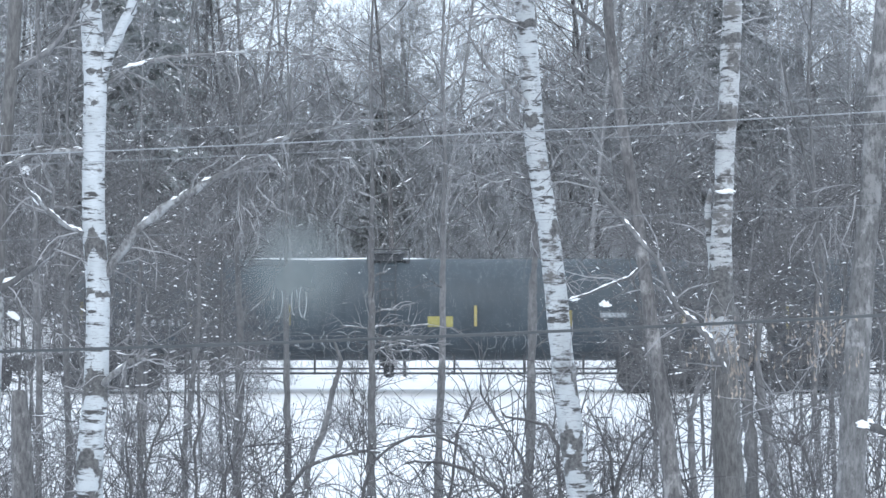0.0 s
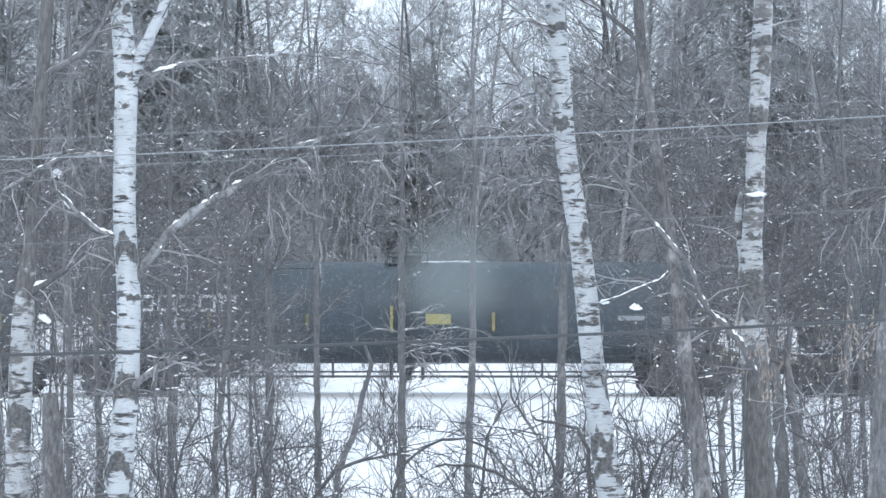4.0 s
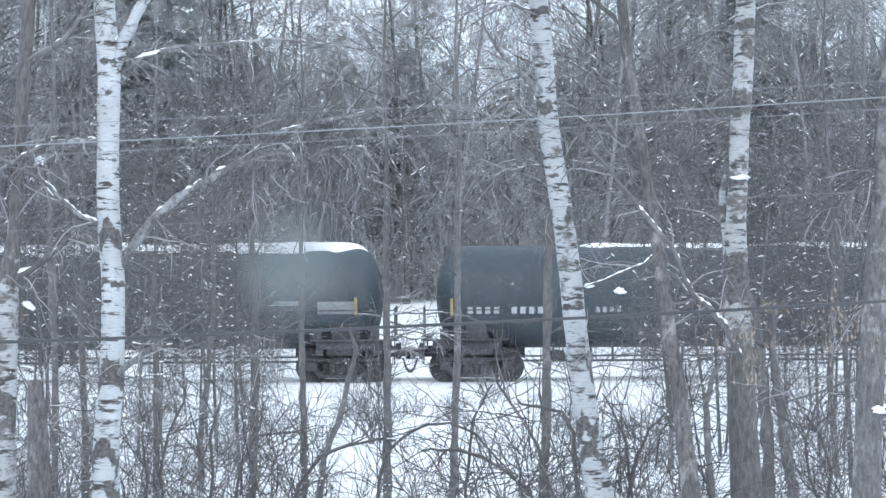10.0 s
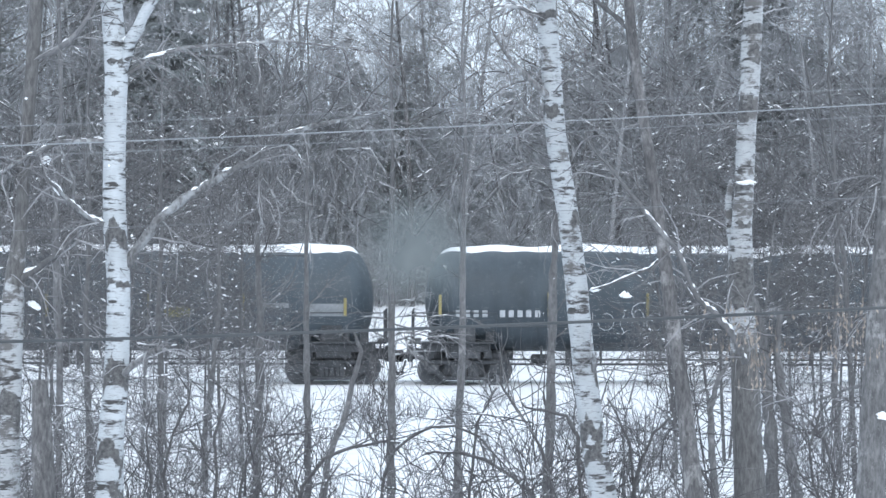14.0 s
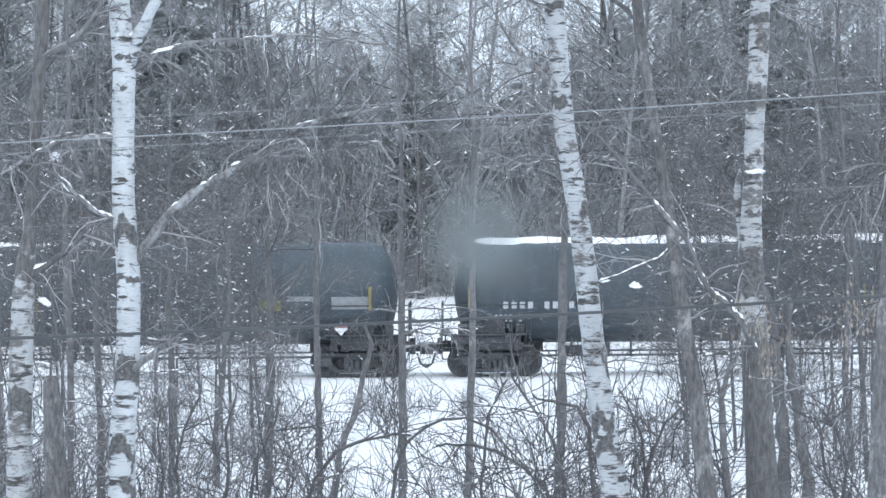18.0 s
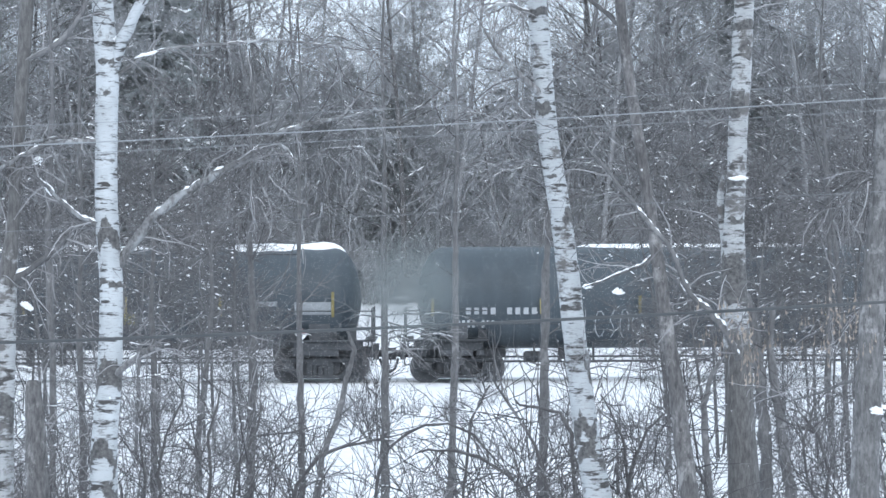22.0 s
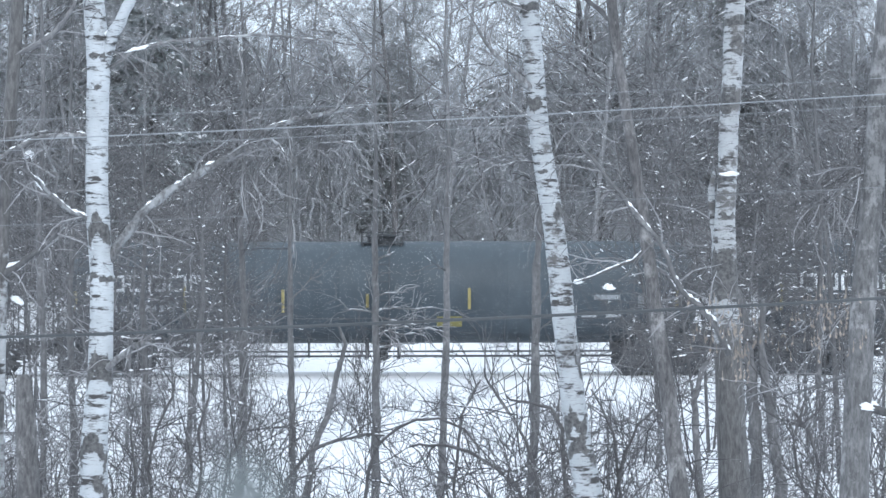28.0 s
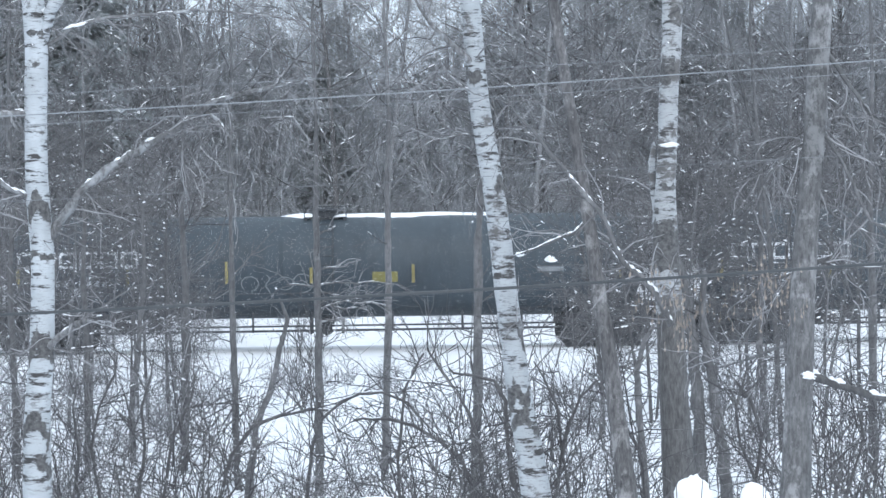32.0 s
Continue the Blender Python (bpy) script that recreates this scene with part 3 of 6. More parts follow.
    for x0, x1 in ((0.5, 2.6), (CAR - 2.6, CAR - 0.6), (CAR / 2 - 0.6, CAR / 2 + 0.6)):                # snow on ledges
        if rng.random() < 0.75:
            continue
        s = Shape()
        a = x0 + rng.uniform(0, 0.5)
        b = x1 - rng.uniform(0, 0.5)
        zz = 1.27 if x0 < 1 or x0 > 15 else AXIS + R - 0.03
        yy = (-1.43, -1.17) if x0 < 1 or x0 > 15 else (-0.61, -0.38)
        s.box(a, b, yy[0], yy[1], zz, zz + 0.03 + 0.03 * rng.random(), 0.02)
        part("ledge_snow", s, SNOW, car, "snow on a ledge")
    cars.append((car, x_left))
    return car


def left_of(g):
    return (g - 784) / 62.0


NUM = (1.75, 1.96, 10, 0.25, 0.26)
NUM_IN = (2.25, 1.96, 10, 0.235, 0.26)
SMALL = ((2.0, 1.74, 8, 0.14, 0.09), (2.0, 1.60, 6, 0.14, 0.08))
tank_car(left_of(1311), "black", marks=(NUM,), label="black tank car with yellow grab irons", seed=1)
tank_car(left_of(66), "black", marks=(NUM, *SMALL), snow=((6.0, 11.2, 0.05, 0.22),), placard=11.5, tags=((6.75, 2.25, 0.95, 0.9, 4), (7.4, 1.25, 3.4, 0.6, 7), (12.7, 1.3, 1.7, 0.5, 4)), label="black tank car with white scrawl and thin snow on top", seed=2)
tank_car(left_of(-1199), "black", True, sign_x=1.75, marks=((1.9, 1.96, 9, 0.21, 0.26), *SMALL), snow=((10.2, 12.3, 0.05, 0.2),), placard=10.93, placard_z=2.28, hazard=(18.1,), label="black tank car with a large white sign", seed=3)
tank_car(left_of(-2418), "black", CAR=19.7, marks=(NUM, (5.4, 2.0, 4, 0.2, 0.2), (14.0, 1.55, 9, 0.2, 0.12)), snow=((5.0, 15.6, 0.10, 0.36),), placard=10.5, panel=False, hazard=(17.5,), irons=(), label="black tank car with a line of snow on top", seed=4)
tank_car(left_of(-3691), "black", CAR=20.7, marks=(NUM, (1.9, 1.7, 5, 0.24, 0.06)), snow=((1.3, 19.4, 0.20, 0.52),), placard=10.8, faded=True, tags=((5.8, 1.5, 2.3, 0.7, 5), (6.8, 1.9, 2.6, 0.5, 5)), hazard=(), label="black tank car thickly covered with snow", seed=5)
tank_car(left_of(-4900), "grey", CAR=19.7, marks=(NUM_IN, *SMALL), snow=((1.3, 18.4, 0.18, 0.42),), placard=13.3, label="dark grey tank car with an even bank of snow", seed=6)
tank_car(left_of(-6180), "grey", CAR=20.7, marks=(NUM_IN, *SMALL), snow=((5.5, 12.1, 0.12, 0.36),), placard=16.2, hazard=(18.27,), tags=((5.9, 1.3, 1.4, 0.8, 4), (9.7, 1.6, 1.3, 0.55, 3)), label="dark grey tank car with graffiti and some snow", seed=7)
tank_car(left_of(-7416), "black", True, marks=((1.9, 1.96, 10, 0.235, 0.26), *SMALL), snow=((6.3, 13.0, 0.13, 0.38), (15.2, 18.7, 0.2, 0.5)), placard=12.38, placard_z=1.89, hazard=(17.5,), label="black tank car with a large white sign and patches of snow", seed=8)
tank_car(left_of(-8660), "grey", True, sign_x=1.6, marks=((1.9, 1.90, 10, 0.22, 0.26), *SMALL, (15.0, 1.72, 3, 0.7, 0.12)), placard=11.93, placard_z=1.62, hazard=(17.75,), label="smooth dark grey tank car with a large white sign", seed=9)
tank_car(left_of(-9900), "black", True, marks=((1.9, 1.96, 9, 0.22, 0.24), *SMALL), snow=((8.7, 15.2, 0.10, 0.36),), placard=11.7, placard_z=2.15, tags=((7.6, 1.75, 2.0, 0.5, 4),), label="black tank car with a large white sign and snow strip", seed=10)
tank_car(left_of(-11145), "black", marks=(NUM,), label="black tank car with yellow grab irons", seed=11)


# ---- trees ----
def bent(rng, a, d, length, n, wild, lift=0.0):
    """A wandering line of n + 1 points from a along d."""
    pts, d = [Vector(a)], Vector(d).normalized()
    for _ in range(n):
        d = (d + Vector((rng.uniform(-wild, wild), rng.uniform(-wild, wild), rng.uniform(-wild, wild) + lift))).normalized()
        pts.append(pts[-1] + d * (length / n))
    return pts


def aside(rng, d, angle):
    """A direction that leaves d at about this angle, to any side."""
    a = d.cross(Vector((rng.uniform(-1, 1), rng.uniform(-1, 1), rng.uniform(-1, 1))))
    a = a.normalized() if a.length > 1e-3 else Vector((1, 0, 0))
    return (d * math.cos(angle) + a * math.sin(angle)).normalized()


def snow_on(s, rng, pts, r, chance):
    """Snow along the upper side of a branch, where it lies flat enough."""
    for p, q in zip(pts, pts[1:]):
        d = q - p
        if abs(d.z) < 0.62 * d.length and rng.random() < chance:
            up = Vector((0, 0, r * 0.9))
            a = rng.uniform(0, 0.6)
            b = a + rng.uniform(0.2, 0.4)
            w = r * rng.uniform(0.7, 1.2)
            s.tube([p + d * a + up, p + d * (a + b) / 2 + up * 1.3, p + d * b + up], [w * 0.4, w, w * 0.3], 3, False)


def clumped_snow(s, rng, pts, r, chance):
    """Short uneven clumps of snow along a twig."""
    for p, q in zip(pts, pts[1:]):
        d = q - p
        if abs(d.z) < 0.75 * d.length and rng.random() < chance:
            for _ in range(rng.randint(1, 3)):
                half = d.normalized() * min(r * rng.uniform(1.2, 3.5), 0.4 * d.length)
                at = p + d * rng.uniform(0.1, 0.9) + Vector((0, 0, r * 0.6))
                w = r * rng.uniform(0.5, 1.1)
                s.tube([at - half, at - half * 0.4, at + half * 0.5, at + half], [w * 0.3, w, w * rng.uniform(0.6, 1), w * 0.3], 3, False)


def bare_tree_meshes(seed, height, girth, first=0.25, mains=26, spread=0.3, twigs=12, thin=0.0078, lift=(0.25, 1.1), frost=0.6):
    rng = random.Random(seed)
    trunk, crown, snow = Shape(), Shape(), Shape()
    n = 9
    line = bent(rng, (0, 0, -0.3), (rng.uniform(-0.05, 0.05), rng.uniform(-0.05, 0.05), 1), height, n, 0.06, 0.05)
    rad = [girth * (1 - 0.93 * (i / n)) for i in range(n + 1)]
    trunk.tube(line, rad, 7)
    for k in range(mains):
        f = first + (0.98 - first) * (k + rng.random()) / mains
        i = min(int(f * n), n - 1)
        at = line[i].lerp(line[i + 1], f * n - i)
        r = max(0.014, girth * (1 - 0.93 * f) * rng.uniform(0.3, 0.5))
        ln = height * spread * (1.15 - 0.75 * f) * rng.uniform(0.6, 1.2)
        az = rng.uniform(0, 6.283)
        up = rng.uniform(*lift)
        main = bent(rng, at, (math.cos(az), math.sin(az), up), ln, 4, 0.16, 0.06)
        trunk.tube(main, [r * (1 - 0.2 * j) for j in range(5)], 4, False)
        snow_on(snow, rng, main, max(r, 0.020), min(0.5, 1.8 * frost))
        for j in range(6):
            g = rng.uniform(0.2, 1.0)
            i2 = min(int(g * 4), 3)
            at2 = main[i2].lerp(main[i2 + 1], g * 4 - i2)
            d2 = aside(rng, (main[i2 + 1] - main[i2]).normalized(), rng.uniform(0.5, 1.1))
            sec = bent(rng, at2, d2, ln * rng.uniform(0.25, 0.5), 2, 0.24, 0.03)
            r2 = max(thin, r * 0.42)
            crown.tube(sec, [r2, r2 * 0.7, r2 * 0.35], 3, False)
            snow_on(snow, rng, sec, max(r2, 0.011), frost)
            for _ in range(twigs):
                h = rng.uniform(0.2, 1.0)
                i3 = min(int(h * 2), 1)
                at3 = sec[i3].lerp(sec[i3 + 1], h * 2 - i3)
                d3 = aside(rng, (sec[i3 + 1] - sec[i3]).normalized(), rng.uniform(0.4, 1.0))
                e = at3 + d3 * rng.uniform(0.3, 0.95)
                w = aside(rng, d3, 1.5708) * thin
                crown.quad(at3 - w, at3 + w, e + w * 0.4, e - w * 0.4)
    return trunk, crown, snow


def spruce_meshes(seed, height, girth, pine=False):
    rng = random.Random(seed)
    trunk, crown, snow = Shape(), Shape(), Shape()
    trunk.tube([(0, 0, -0.3), (0.05, 0, height * 0.5), (0, 0.05, height)], [girth, girth * 0.6, 0.02], 7)
    z = height * (0.45 if pine else 0.12)
    while z < height - 0.2:
        f = 1 - z / height
        reach = (0.5 + height * 0.20 * f) * rng.uniform(0.75, 1.15)
        if pine:
            reach = height * 0.2 * math.sqrt(f * 2) * rng.uniform(0.6, 1.1)
        for _ in range(5):
            az = rng.uniform(0, 6.283)
            limb_line = bent(rng, (0, 0, z), (math.cos(az), math.sin(az), 0.25 if pine else -0.12), reach, 4, 0.08, -0.04 + 0.05 * pine)
            trunk.tube(limb_line, [0.03, 0.025, 0.02, 0.012, 0.006], 3, False)
            for p, q in zip(limb_line, limb_line[1:]):
                for _ in range(9):
                    at = p.lerp(q, rng.random())
                    d = aside(rng, (q - p).normalized(), rng.uniform(0.5, 1.3))
                    d.z = d.z * 0.5 + (0.15 if pine else -0.22)
                    e = at + d * rng.uniform(0.2, 0.5)
                    side = d.cross(Vector((0, 0, 1))).normalized() * rng.uniform(0.03, 0.07)
                    crown.quad(at - side * 0.4, at + side * 0.4, e + side, e - side)
                    crown.quad(at - Vector((0, 0, 0.03)), e - Vector((0, 0, 0.07)), e + Vector((0, 0, 0.05)), at + Vector((0, 0, 0.03)))
            if rng.random() < 0.6:
                clumped_snow(snow, rng, limb_line[1:], 0.075, 0.6)
        z += rng.uniform(0.28, 0.5) if not pine else rng.uniform(0.35, 0.7)
    return trunk, crown, snow


def bush_meshes(seed, height, stems, reach=0.5):
    rng = random.Random(seed)
    crown, snow = Shape(), Shape()
    for _ in range(stems):
        az, out = rng.uniform(0, 6.283), rng.uniform(0.05, reach)
        stem = bent(rng, (rng.uniform(-0.35, 0.35), rng.uniform(-0.35, 0.35), -0.1), (out * math.cos(az), out * math.sin(az), 1), height * rng.uniform(0.6, 1.15), 6, 0.24, -0.02)
        r = rng.uniform(0.008, 0.022)
        crown.tube(stem, [r * (1 - 0.13 * j) for j in range(7)], 4, False)
        for _ in range(6):
            g = rng.uniform(0.15, 1)
            i = min(int(g * 6), 5)
            at = stem[i].lerp(stem[i + 1], g * 6 - i)
            d = aside(rng, (stem[i + 1] - stem[i]).normalized(), rng.uniform(0.5, 1.2))
            sec = bent(rng, at, d, height * rng.uniform(0.2, 0.5), 4, 0.34, 0.02)
            crown.tube(sec, [0.010, 0.009, 0.0075, 0.006, 0.003], 3, False)
            clumped_snow(snow, rng, sec, 0.013, 0.10)
            for _ in range(2):
                h = rng.uniform(0.2, 1)
                i3 = min(int(h * 4), 3)
                tw = bent(rng, sec[i3].lerp(sec[i3 + 1], h * 4 - i3), aside(rng, (sec[i3 + 1] - sec[i3]).normalized(), rng.uniform(0.5, 1.2)), rng.uniform(0.2, 0.55), 2, 0.3)
                crown.tube(tw, [0.0055, 0.005, 0.0025], 3, False)
    return crown, snow


def brush_meshes(seed, height, stems):
    """A dense shrub of fine wandering twigs."""
    rng = random.Random(seed)
    crown, snow = Shape(), Shape()
    for _ in range(stems):
        az, out = rng.uniform(0, 6.283), rng.uniform(0.1, 0.7)
        stem = bent(rng, (rng.uniform(-0.5, 0.5), rng.uniform(-0.5, 0.5), -0.1), (out * math.cos(az), out * math.sin(az), 1), height * rng.uniform(0.6, 1.15), 6, 0.2, -0.02)
        r = rng.uniform(0.006, 0.014)
        crown.tube(stem, [r * (1 - 0.12 * j) for j in range(7)], 3, False)
        for _ in range(9):
            g = rng.uniform(0.2, 1)
            i = min(int(g * 6), 5)
            at = stem[i].lerp(stem[i + 1], g * 6 - i)
            d = aside(rng, (stem[i + 1] - stem[i]).normalized(), rng.uniform(0.6, 1.3))
            sec = bent(rng, at, d, height * rng.uniform(0.15, 0.4), 3, 0.3, -0.03)
            crown.tube(sec, [0.0065, 0.006, 0.005, 0.0025], 3, False)
            clumped_snow(snow, rng, sec, rng.uniform(0.006, 0.012), 0.10)
            for _ in range(3):
                h = rng.uniform(0.2, 1)
                i3 = min(int(h * 3), 2)
                tw = bent(rng, sec[i3].lerp(sec[i3 + 1], h * 3 - i3), aside(rng, (sec[i3 + 1] - sec[i3]).normalized(), rng.uniform(0.5, 1.2)), rng.uniform(0.15, 0.5), 2, 0.3, -0.04)
                crown.tube(tw, [0.0048, 0.0042, 0.002], 3, False)
    return crown, snow


def shoot_meshes(seed, height, shoots):
    """A thicket of upright shoots with a few side twigs."""
    rng = random.Random(seed)
    crown, snow = Shape(), Shape()
    for _ in range(shoots):
        x, y = rng.gauss(0, 0.6), rng.gauss(0, 0.5)
        n = 6
        stem = bent(rng, (x, y, -0.1), (x * 0.22 + rng.uniform(-0.16, 0.16), rng.uniform(-0.15, 0.15), 1), height * rng.uniform(0.55, 1.12), n, 0.11, 0.03)
        r = rng.uniform(0.005, 0.011)
        crown.tube(stem, [r * (1 - 0.12 * k) for k in range(n + 1)], 3, False)
        for _ in range(rng.randint(1, 4)):
            j = rng.randrange(2, n)
            sec = bent(rng, stem[j], aside(rng, (stem[j + 1] - stem[j]).normalized(), rng.uniform(0.4, 0.9)), rng.uniform(0.2, 0.7), 3, 0.2, 0.08)
            crown.tube(sec, [r * 0.6, r * 0.5, r * 0.4, 0.002], 3, False)
            clumped_snow(snow, rng, sec, 0.011, 0.12)
    return crown, snow


def make_thing(name, shapes, label, category, group):
    """A tree out of shapes (part name, shape, material)."""
    ob = thing(name, pose(0, 0, 0), label, category, group)
    for pn, sh, mt in shapes:
        if sh.v:
            if pn == "snow":
                stuff_part(pn, sh, mt, ob, "snow lying on the branches")
            elif pn == "stalk":
                stuff_part(pn, sh, mt, ob)
            else:
                part(pn, sh, mt, ob)
    return ob


def scatter(kinds, places):
    """Sets the first of each kind, then copies, at places (x, y, turn, kind, lean, size)."""
    used = set()
    for x, y, turn, k, lean, *size in places:
        f = size[0] if size else 1.0
        m = pose(x, y, ground_z(x, y) - 0.05, lean, 0, turn) @ Matrix.Diagonal((f, f, f, 1))
        if k in used:
            copy_thing(kinds[k], m)
        else:
            used.add(k)
            kinds[k].matrix_basis = m
    for i, k in enumerate(kinds):
        if i not in used:
            for c in (*k.children_recursive, k):
                bpy.data.objects.remove(c)


wood = random.Random(5)
kinds = []
for i in range(9):
    t, c, s = bare_tree_meshes(100 + i, wood.uniform(13, 19), wood.uniform(0.07, 0.14), wood.uniform(0.05, 0.18), 30, wood.uniform(0.22, 0.32))
    bark = BARK_DARK if i % 3 else BARK
    kinds.append(make_thing("bare_tree", (("trunk", t, bark), ("crown", c, TWIG_HAZED), ("snow", s, SNOW)), "bare grey forest tree with snow on its twigs", "tree", "trees of the wood behind the railway"))
places = []
for row, (y0, count, x_half) in enumerate(((93, 27, 22.5), (97, 29, 23), (101, 31, 24.5), (106, 28, 26), (116, 26, 29))):
    for j in range(count):
        x = -x_half + 2 * x_half * (j + wood.uniform(0.1, 0.9)) / count
        y = y0 + wood.uniform(-2.5, 2.5)
        way = x / y
        size = wood.uniform(0.93, 1.18)
        if way < -0.058 or way > 0.036:               # tall and close on both sides
            size *= 1.04
        if -0.058 < way < 0.036:                      # the wood is lower here, and the sky shows above it
            size *= 0.88
        if -0.058 < way < -0.030:
            size *= 0.68
        if -0.002 < way < 0.035:
            size *= 0.60
        places.append((x, y, wood.uniform(0, 360), wood.randrange(9), wood.uniform(-3, 3), size))
for j in range(9):                                    # a closer stand between the two openings to the sky
    y = wood.uniform(103, 121)
    places.append(((-0.035 + 0.030 * (j + wood.random()) / 9) * y, y, wood.uniform(0, 360), wood.randrange(9), wood.uniform(-3, 3), wood.uniform(0.62, 0.76)))
scatter(kinds, places)

kinds = []
for i in range(4):
    t, c, s = spruce_meshes(300 + i, wood.uniform(11, 15), 0.14, i >= 2)
    kinds.append(make_thing("spruce_tree" if i < 2 else "pine_tree", (("trunk", t, BARK_DARK), ("crown", c, NEEDLES_HAZED), ("snow", s, SNOW)),
                            "green conifer dusted with snow, haze painted into its needles", "conifer", "conifers of the wood"))
scatter(kinds, [(-10.9, 94, 10, 0, 0), (-12.5, 95, 50, 1, 0), (1.9, 106, 200, 3, 0, 0.74), (-5.0, 109, 20, 2, 0, 0.9), (0.2, 114, 300, 3, 0, 0.8),
                (-15, 101, 160, 1, 0), (11.5, 98, 250, 1, 0), (15, 105, 40, 3, 0), (-2.5, 96, 0, 1, 0, 0.6), (-19, 95, 0, 0, 0)])

wood = random.Random(21)
# open young trees between the shrubs and the railway
kinds = []
for i in range(4):
    t, c, s = bare_tree_meshes(200 + i, wood.uniform(6, 9), wood.uniform(0.03, 0.05), 0.24, 22, 0.27, 8, 0.0046, (-0.15, 0.7), 0.19)
    kinds.append(make_thing("bare_tree", (("trunk", t, SAPLING), ("crown", c, TWIG_BUSH), ("snow", s, SNOW)), "young leafless tree with open snowy twigs", "tree", "young trees before the railway"))
places = ([(-0.19 * 60 + 0.38 * 60 * (j + wood.random()) / 7, wood.uniform(46, 66), wood.uniform(0, 360), wood.randrange(4), wood.uniform(-4, 4)) for j in range(7)]
        + [(-0.165 * 58, 58, 40, 0, 2), (-0.12 * 55, 55, 140, 1, -3), (-0.085 * 61, 61, 220, 2, 3), (0.085 * 50, 50, 80, 3, -2), (0.13 * 56, 56, 10, 0, 2)]
        + [(wood.uniform(-0.19, -0.083) * y, y, wood.uniform(0, 360), wood.randrange(4), wood.uniform(-4, 4), wood.uniform(0.75, 1.15)) for y in [wood.uniform(46, 67) for _ in range(15)]]
        + [(wood.uniform(0.065, 0.19) * y, y, wood.uniform(0, 360), wood.randrange(4), wood.uniform(-4, 4), wood.uniform(0.75, 1.15)) for y in [wood.uniform(46, 67) for _ in range(14)]])
scatter(kinds, [p for p in places if not -0.066 < p[0] / p[1] < 0.05])        # none on the open snow


def distant_wood():
    """A far bank of wood, a rough sheet of stems with a ragged top, among and behind the last trees."""
    rng = random.Random(77)
    s = Shape()
    for k in range(2600):                             # thin stems of the thicket
        x, y = rng.uniform(-30, 30), rng.uniform(101, 126)
        h = rng.uniform(4, 9.5) * (0.75 if -0.075 < x / y < 0.036 else 1)
        lean, w, z0 = rng.uniform(-2.2, 2.2), rng.uniform(0.02, 0.06), ground_z(x, y) - 0.1
        s.tube([(x, y, z0), (x + lean * rng.uniform(-0.1, 0.7), y, z0 + h * 0.5), (x + lean, y, z0 + h)], [w, w * 0.8, w * 0.2], 3, False)
    for k in range(2600):                             # brush among the first trees
        x, y = rng.uniform(-23, 23), rng.uniform(92, 103)
        h = rng.uniform(3, 8.5) * (0.75 if -0.075 < x / y < 0.036 else 1)
        lean, w, z0 = rng.uniform(-3.2, 3.2), rng.uniform(0.010, 0.026), ground_z(x, y) - 0.1
        s.tube([(x, y, z0), (x + lean * rng.uniform(-0.2, 0.8), y, z0 + h * 0.5), (x + lean, y, z0 + h)], [w, w * 0.8, w * 0.2], 3, False)
    for k in range(1500):
        x, y = rng.uniform(-46, 46), rng.uniform(128, 140)
        h = rng.uniform(6, 12.5) + 2.5 * noise.noise((x * 0.07, 0, 5)) + (1.5 if x < -9.5 or x > 7 else 0) - 3.0 * max(0, 1 - abs(x - 1.8) / 3.5) - 2.0 * max(0, 1 - abs(x + 4.8) / 6)
        w = rng.uniform(0.25, 0.7)
        z0 = 2.0
        pts = [(x - w, z0), (x + w, z0), (x + w * 0.8, z0 + h * 0.7), (x + rng.uniform(-0.1, 0.1), z0 + h), (x - w * 0.8, z0 + h * 0.6)]
        b = len(s.v)
        s.v += [Vector((px, y + rng.uniform(-0.3, 0.3), pz)) for px, pz in pts]
        s.f.append(tuple(range(b, b + 5)))
    ob = new("backdrop", s.mesh("backdrop", FAR_WOOD_HAZED))
    tagged(ob, "distant leafless woodland with haze painted into its grey", "woodland", kind="structure")


distant_wood()

wood = random.Random(22)
# low scrub along the foot of the wood
kinds = []
for i in range(4):
    c, s = bush_meshes(500 + i, wood.uniform(2.6, 4.2), 12, 0.6)
    kinds.append(make_thing("bush", (("crown", c, TWIG_HAZED), ("snow", s, SNOW)), "leafless scrub dusted with snow", "bush", "scrub behind the railway"))
scatter(kinds, [(-22 + 44 * (j + wood.random()) / 34, wood.uniform(90, 95), wood.uniform(0, 360), wood.randrange(4), 0) for j in range(44)]
        + [(wood.uniform(-21, 21), wood.uniform(80, 90), wood.uniform(0, 360), wood.randrange(4), 0, wood.uniform(0.35, 0.75)) for _ in range(76)])

wood = random.Random(23)
# tall shrubs this side of the railway
kinds = []
for i in range(7):
    c, s = bush_meshes(600 + i, wood.uniform(2.1, 3.0), 7, wood.uniform(0.35, 0.8))
    kinds.append(make_thing("bush", (("crown", c, TWIG_BUSH), ("snow", s, SNOW)), "leafless brown shrub with crossing stems", "bush", "shrubs before the railway"))
places = []
for j in range(30):
    y = wood.uniform(25, 41) if j % 8 else wood.uniform(44, 60)
    x = wood.uniform(-0.205, 0.205) * y
    if j > 25:
        x = wood.uniform(-0.2, -0.07) * y
    elif x > 0.1 * y and wood.random() < 0.4:
        x -= 0.1 * y
    if -0.062 < x / y < 0.05 and wood.random() < 0.45:
        x = wood.choice((wood.uniform(-0.2, -0.07), wood.uniform(0.06, 0.2))) * y
    places.append((x, y, wood.uniform(0, 360), wood.randrange(7), wood.uniform(-6, 6)))
for j in range(5):
    y = wood.uniform(26, 38)
    places.append((wood.uniform(0.15, 0.25) * y, y, wood.uniform(0, 360), wood.randrange(7), wood.uniform(-6, 6)))
